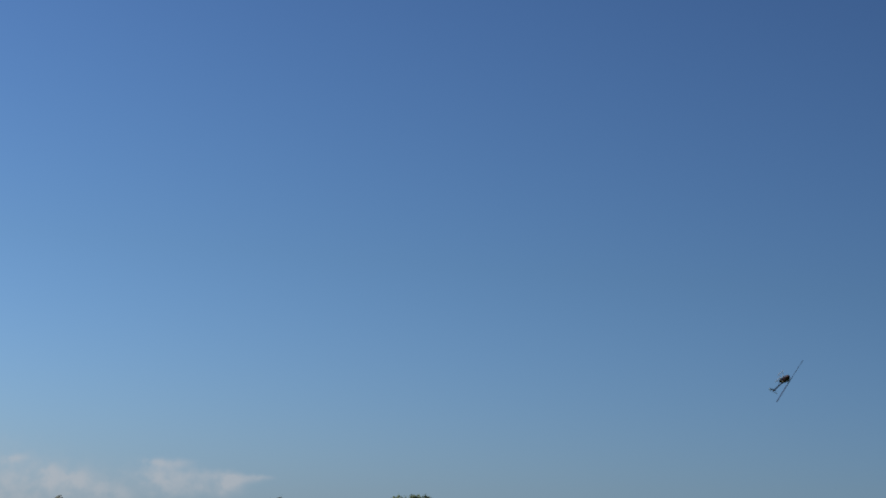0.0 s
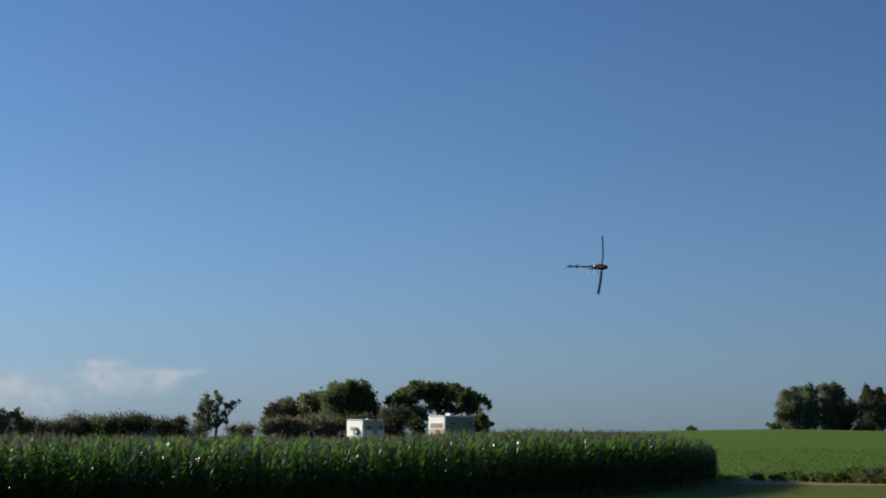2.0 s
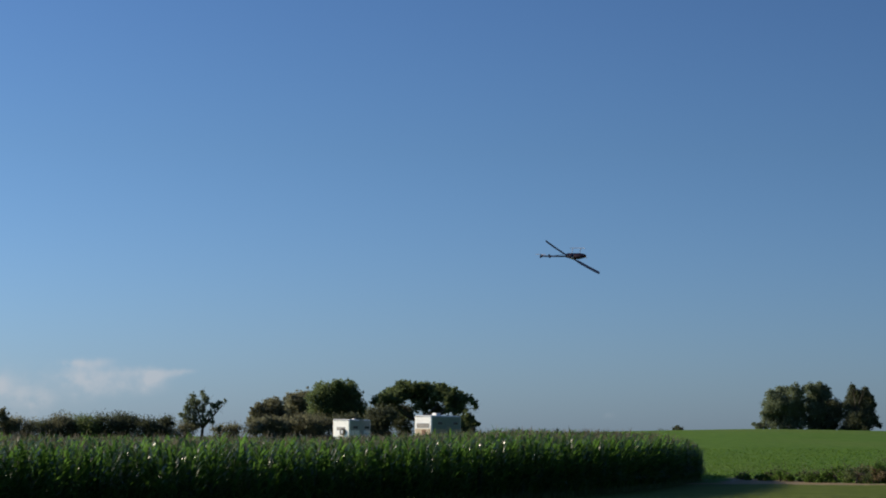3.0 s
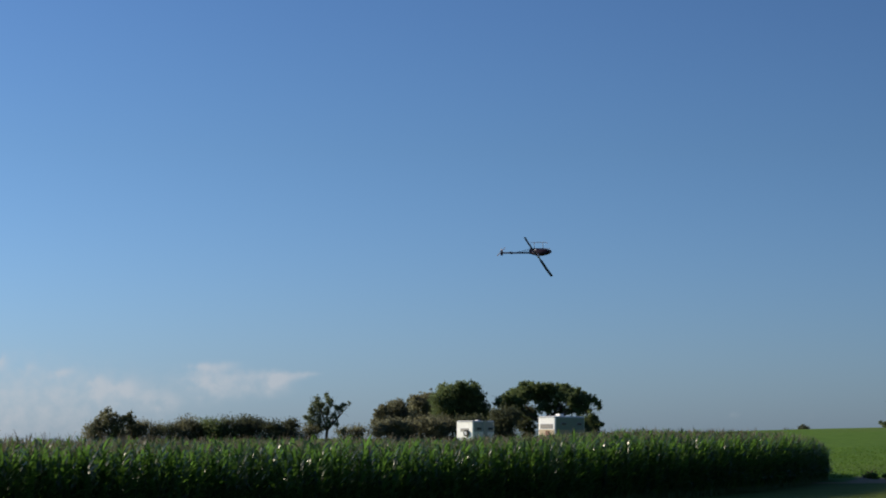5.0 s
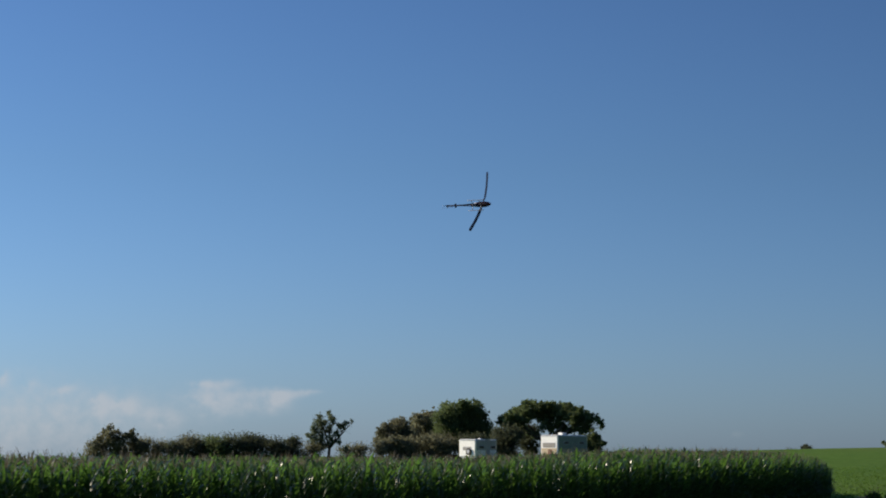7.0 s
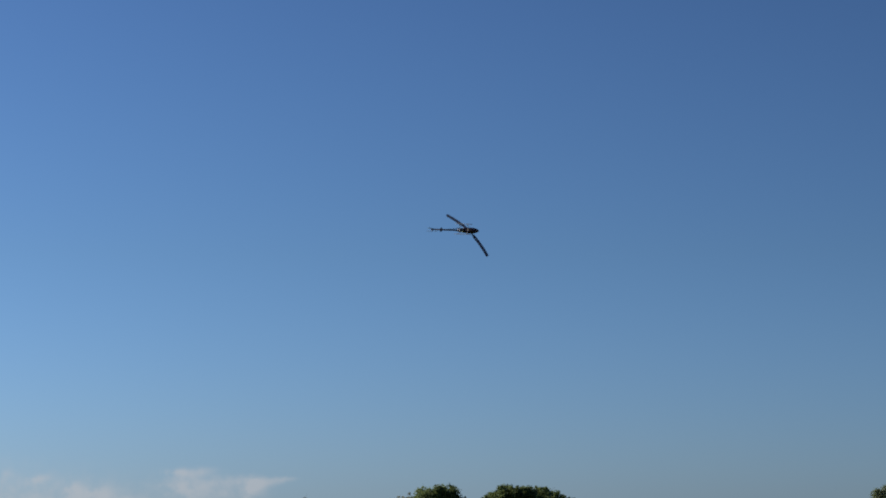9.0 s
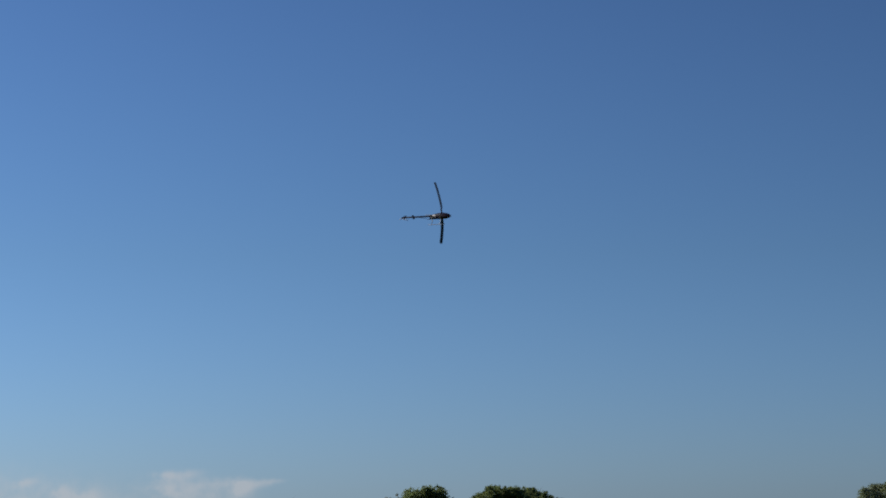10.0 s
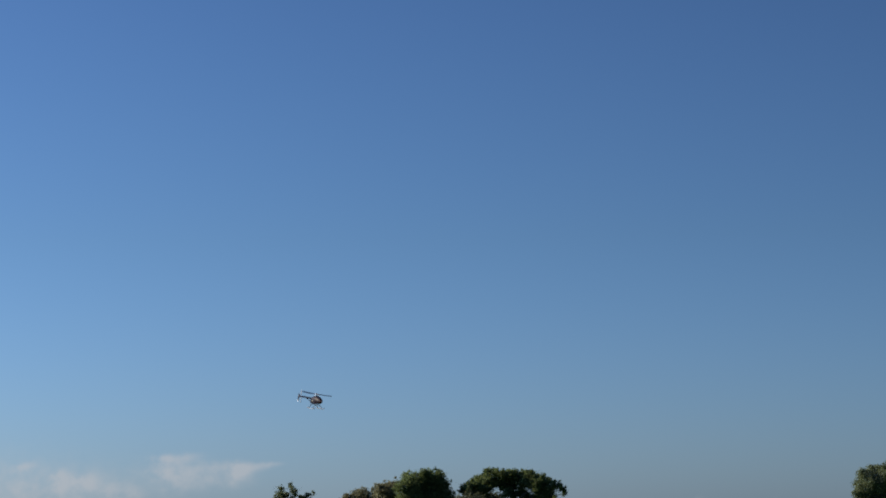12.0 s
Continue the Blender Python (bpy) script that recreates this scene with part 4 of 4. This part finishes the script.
# seconds, place in metres, heading, climb and roll of the nose, and the turn of each of the two blades, in degrees
FLIGHT = [
    (0, 9.96, 57.34, 7.53, -78.2, 16.2, 247, 40, 220), (0.1, 9.91, 57.28, 7.50, -67.8, 10.8, 235, 12, 192), (0.2, 10.35, 57.15, 7.27, -64.7, 5.9, 237, 30, 216),
    (0.3, 10.49, 57.04, 7.26, -59.3, -0.3, 221, 64, 258), (0.4, 10.47, 56.92, 7.32, -53.8, -2.5, 221, 57, 249), (0.5, 9.87, 55.45, 7.29, -54.1, -3, 249, 55, 229),
    (0.6, 9.20, 54.08, 7.25, -54.9, 3.1, 275, 74, 252), (0.7, 8.64, 52.83, 7.13, -61.7, -4.2, 294, 101, 282), (0.8, 8.36, 52.58, 7.15, -62.5, -3.4, 282, 127, 302),
    (0.9, 8.54, 52.30, 7.09, -57.9, -3.5, 256, 141, 317), (1, 8.62, 52.06, 7.02, -54.7, -7.7, 248, 178, 343), (1.1, 8.41, 51.88, 7.01, -53.8, -7.3, 267, 190, 364),
    (1.2, 8.13, 51.72, 7.02, -54.2, -4.8, 276, 207, 389), (1.3, 7.81, 51.27, 6.90, -53.4, -4.2, 298, 244, 426), (1.4, 7.41, 50.85, 6.77, -53.8, -6.8, 297, 271, 453),
    (1.5, 7.31, 50.38, 6.67, -47.4, -4.9, 459, 268, 431), (1.6, 7.34, 49.93, 6.51, -47.4, -6.8, 463, 288, 446), (1.7, 7.21, 49.48, 6.37, -40.9, -7.9, 493, 296, 457),
    (1.8, 6.87, 49.03, 6.27, -39.4, -4.1, 534, 246, 439), (1.9, 6.41, 48.60, 6.25, -45.6, -4.2, 628, 210, 397), (2, 5.94, 48.18, 6.15, -46.9, -3.5, 647, 252, 439),
    (2.1, 5.82, 47.94, 6.04, -48.5, -3.4, 680, 287, 459), (2.2, 6.02, 47.66, 6.11, -48.7, -5.2, 757, 265, 422), (2.3, 6.39, 47.40, 6.10, -45.7, -5.4, 816, 282, 444),
    (2.4, 6.53, 47.13, 6.12, -40.8, -6.1, 895, 266, 436), (2.5, 6.37, 46.88, 6.18, -38.5, -1.4, 979, 250, 438), (2.6, 6.04, 46.65, 6.22, -41.4, -1.1, 991, 167, 352),
    (2.7, 5.65, 46.44, 6.23, -40.8, -2.4, 1021, 253, 441), (2.8, 5.64, 46.44, 6.24, -40.7, -2.4, 1080, 298, 486), (2.9, 5.58, 46.43, 6.24, -40.4, -2.5, 1138, 344, 530),
    (3, 5.50, 46.44, 6.23, -40, -2.7, 1197, 390, 575), (3.1, 5.38, 46.45, 6.20, -39.5, -2.9, 1256, 436, 619), (3.2, 5.25, 46.44, 6.18, -38.8, -3.2, 1315, 481, 664),
    (3.3, 5.09, 46.45, 6.15, -38.1, -3.5, 1373, 527, 709), (3.4, 4.93, 46.46, 6.11, -37.3, -3.8, 1432, 573, 753), (3.5, 4.74, 46.48, 6.07, -36.5, -4.2, 1491, 619, 798),
    (3.6, 4.56, 46.49, 6.04, -35.7, -4.5, 1550, 664, 842), (3.7, 4.37, 46.50, 6.00, -34.9, -4.8, 1608, 710, 887), (3.8, 4.19, 46.51, 5.97, -34.2, -5.1, 1667, 756, 931),
    (3.9, 4.03, 46.52, 5.94, -33.5, -5.4, 1726, 802, 976), (4, 3.87, 46.52, 5.90, -33, -5.7, 1785, 847, 1021), (4.1, 3.75, 46.54, 5.88, -32.6, -5.8, 1843, 893, 1065),
    (4.2, 3.64, 46.54, 5.85, -32.3, -5.9, 1902, 939, 1110), (4.3, 3.56, 46.55, 5.84, -32.2, -6, 1961, 985, 1154), (4.4, 3.52, 46.59, 5.95, -29.8, -4.7, 2054, 969, 1159),
    (4.5, 3.31, 46.64, 6.09, -37.8, -5.5, 2070, 911, 1098), (4.6, 3.03, 46.69, 6.19, -36.5, -4.6, 2091, 837, 1007), (4.7, 2.91, 46.75, 6.22, -39, -8.2, 2114, 894, 1066),
    (4.8, 2.82, 46.81, 6.22, -30.6, -10.6, 2187, 828, 1029), (4.9, 2.63, 46.86, 6.23, -22.3, -6.8, 2250, 843, 1030), (5, 2.29, 46.91, 6.31, -22.6, -1.6, 2307, 802, 981),
    (5.1, 1.88, 46.96, 6.45, -32.2, 3.6, 2409, 750, 923), (5.2, 1.63, 47.01, 6.42, -32.2, 4, 2448, 810, 974), (5.3, 1.58, 47.06, 6.40, -37.3, 4.3, 2508, 714, 908),
    (5.4, 1.77, 47.11, 6.45, -36.9, 2.8, 2632, 640, 812), (5.5, 1.96, 47.16, 6.42, -29.6, 0.1, 2748, 545, 737), (5.6, 1.93, 47.21, 6.45, -28.1, -2.6, 2766, 634, 826),
    (5.7, 1.77, 47.25, 6.58, -29.9, -1.2, 2784, 566, 749), (5.8, 1.57, 47.29, 6.64, -30.4, -2.4, 2818, 648, 845), (5.9, 1.48, 47.33, 6.74, -31.2, -2.2, 2920, 637, 807),
    (6, 1.68, 47.37, 6.83, -26.4, -5.3, 2963, 571, 749), (6.1, 1.87, 47.32, 6.97, -25.9, -4.4, 2973, 661, 838), (6.2, 1.92, 47.26, 7.06, -23.5, -5.3, 3031, 609, 786),
    (6.3, 1.78, 47.21, 7.20, -29.4, -0.3, 3145, 605, 799), (6.4, 1.60, 47.16, 7.24, -37.1, -2.9, 3172, 524, 704), (6.5, 1.55, 47.11, 7.34, -32, -1.9, 3300, 442, 630),
    (6.6, 1.65, 47.06, 7.32, -30.7, -5.1, 3327, 423, 605), (6.7, 1.65, 47.02, 7.39, -28.5, -3.6, 3413, 420, 610), (6.8, 1.48, 46.97, 7.43, -28.3, -2.1, 3474, 445, 611),
    (6.9, 1.24, 46.91, 7.60, -28.5, -0.3, 3494, 532, 702), (7, 1.01, 46.86, 7.69, -33.9, -0.8, 3521, 596, 795), (7.1, 0.99, 46.80, 7.80, -36.3, 0.2, 3518, 694, 881),
    (7.2, 1.16, 46.76, 7.80, -35.2, -0.1, 3509, 597, 791), (7.3, 1.19, 46.75, 7.77, -35.1, -0.1, 3571, 643, 835), (7.4, 1.21, 46.73, 7.77, -35, -0.2, 3633, 688, 880),
    (7.5, 1.24, 46.69, 7.79, -34.8, -0.2, 3695, 734, 924), (7.6, 1.27, 46.64, 7.84, -34.5, -0.3, 3757, 779, 968), (7.7, 1.30, 46.58, 7.90, -34.2, -0.4, 3819, 825, 1013),
    (7.8, 1.32, 46.52, 7.98, -33.8, -0.5, 3880, 870, 1057), (7.9, 1.34, 46.44, 8.05, -33.4, -0.7, 3942, 916, 1102), (8, 1.37, 46.37, 8.15, -33, -0.8, 4004, 961, 1146),
    (8.1, 1.38, 46.29, 8.24, -32.6, -0.9, 4066, 1007, 1190), (8.2, 1.39, 46.21, 8.34, -32.2, -1.1, 4128, 1052, 1235), (8.3, 1.41, 46.15, 8.43, -31.9, -1.2, 4189, 1098, 1279),
    (8.4, 1.40, 46.08, 8.51, -31.6, -1.3, 4251, 1143, 1324), (8.5, 1.40, 46.03, 8.59, -31.3, -1.4, 4313, 1189, 1368), (8.6, 1.40, 45.99, 8.65, -31.1, -1.4, 4375, 1234, 1412),
    (8.7, 1.39, 45.96, 8.70, -30.9, -1.5, 4437, 1280, 1457), (8.8, 1.38, 45.95, 8.72, -30.9, -1.5, 4499, 1326, 1501), (8.9, 1.39, 45.91, 8.68, -29.1, -8, 4566, 1326, 1519),
    (9, 1.26, 45.86, 8.78, -29.7, -5.8, 4587, 1395, 1591), (9.1, 1.08, 45.82, 8.83, -30.2, -0.9, 4730, 1359, 1535), (9.2, 1.08, 45.77, 8.86, -32, -0.8, 4775, 1311, 1488),
    (9.3, 1.17, 45.71, 8.98, -31.8, 1.3, 4888, 1320, 1501), (9.4, 1.18, 45.68, 8.93, -27.8, -4.2, 4941, 1341, 1536), (9.5, 1.01, 45.53, 8.91, -35.4, -6.3, 5002, 1431, 1621),
    (9.6, 0.93, 45.38, 8.92, -31.5, -4.9, 5109, 1510, 1699), (9.7, 1.05, 45.21, 8.98, -33.2, -3.4, 5205, 1507, 1702), (9.8, 1.15, 45.06, 8.95, -29.9, -6.8, 5290, 1523, 1687),
    (9.9, 1.08, 44.91, 9.00, -31.4, -5.5, 5305, 1610, 1782), (10, 0.95, 44.77, 8.95, -31.9, -2.1, 5340, 1528, 1694), (10.1, 1.04, 44.62, 8.93, -35.4, -1.1, 5458, 1441, 1613),
    (10.2, 1.16, 44.47, 8.93, -33.3, -1.6, 5516, 1376, 1549), (10.3, 1.16, 44.32, 8.98, -36.1, -2.8, 5625, 1444, 1613), (10.4, 1.03, 44.17, 8.97, -36.7, -3.9, 5695, 1537, 1703),
    (10.5, 1.08, 44.03, 9.02, -40.4, -7.5, 5697, 1633, 1820), (10.6, 1.27, 43.87, 9.06, -37.8, -5.9, 5868, 1538, 1726), (10.7, 1.23, 44.08, 9.11, -33.1, -6.4, 5985, 1612, 1803),
    (10.8, 1.07, 44.31, 9.10, -35.1, -6.4, 6048, 1702, 1899), (10.9, 1.03, 44.53, 9.07, -38.7, -4.6, 6119, 1730, 1896), (11, 1.23, 44.74, 9.15, -42.2, 2.5, 6201, 1724, 1888),
    (11.1, 1.32, 44.96, 9.21, -36.3, 3, 6283, 1713, 1881), (11.2, 1.22, 45.18, 9.25, -37.1, 8, 6391, 1652, 1846), (11.3, 0.98, 45.43, 9.16, -39, 15, 6420, 1731, 1916),
    (11.4, 0.71, 45.69, 8.98, -39.6, 12.2, 6447, 1639, 1825), (11.5, 0.36, 45.75, 8.57, -39.8, 10.5, 6442, 1685, 1877), (11.6, -0.05, 45.83, 7.99, -40.3, 9, 6448, 1711, 1896),
    (11.7, -0.51, 45.93, 7.28, -44.3, 6.6, 6455, 1719, 1895), (11.8, -0.89, 46.02, 6.53, -45.7, 5.1, 6467, 1694, 1881), (11.9, -1.24, 46.13, 5.71, -59.2, -5.2, 6491, 1656, 1836),
    (12, -1.52, 46.21, 5.08, -63.1, -7.4, 6479, 1620, 1800),
]


BLADE_BEND = 9.0     # degrees by which a blade's tip sweeps as it rises or falls


def attitude(heading, climb, roll):
    h, c, r = radians(heading), radians(climb), radians(roll)
    ahead = Vector((math.cos(h) * math.cos(c), math.sin(h) * math.cos(c), math.sin(c)))
    level_up = (Vector((0, 0, 1)) - ahead * ahead.z).normalized()
    side = ahead.cross(level_up)
    up = level_up * math.cos(r) + side * math.sin(r)
    right = ahead.cross(up)
    return Matrix((right, ahead, up)).transposed().to_4x4()


def flexed(bend):
    """Poses of a blade's sections, along its span, when the tip is swept by that many degrees."""
    pts = []
    for r in SECTIONS:
        e = radians(bend) * (r / 0.675 - 0.8)
        pts.append(Vector((r * math.sin(e), r * math.cos(e), 0)))
    return [pose(p.x, p.y, 0, 0, 0, -math.degrees(math.atan2(q.x - p.x, q.y - p.y))) for p, q in zip(pts, pts[1:])]


def motions():
    ts = [r[0] for r in FLIGHT]
    cols = list(zip(*FLIGHT))
    body, spins, bends, tail = [], ([], []), ([], []), []
    for i in range(361):
        t = i / 30
        x, y, z, head, climb, roll, a, b = (float(np.interp(t, ts, c)) for c in cols[1:])
        turn = attitude(head, climb, roll)
        body.append((t, Matrix.Translation((x, y, z)) @ turn))
        for k, angle in enumerate((a, b)):
            spins[k].append((t, pose(0, 0, 0.098, 0, 0, -angle)))
            lift = (turn @ Vector((math.sin(radians(angle)), math.cos(radians(angle)), 0))).z
            bends[k].append((t, flexed(BLADE_BEND * lift)))
        tail.append((t, pose(-0.035, -0.83, 0, 53.0 * i, 0, 0)))
    walk(helicopter, body)
    for (root, sections), spin, bend in zip(rotor_blades, spins, bends):
        walk(root, spin)
        for k, section in enumerate(sections):
            walk(section, [(t, poses[k]) for t, poses in bend])
    walk(tail_prop, tail)


motions()
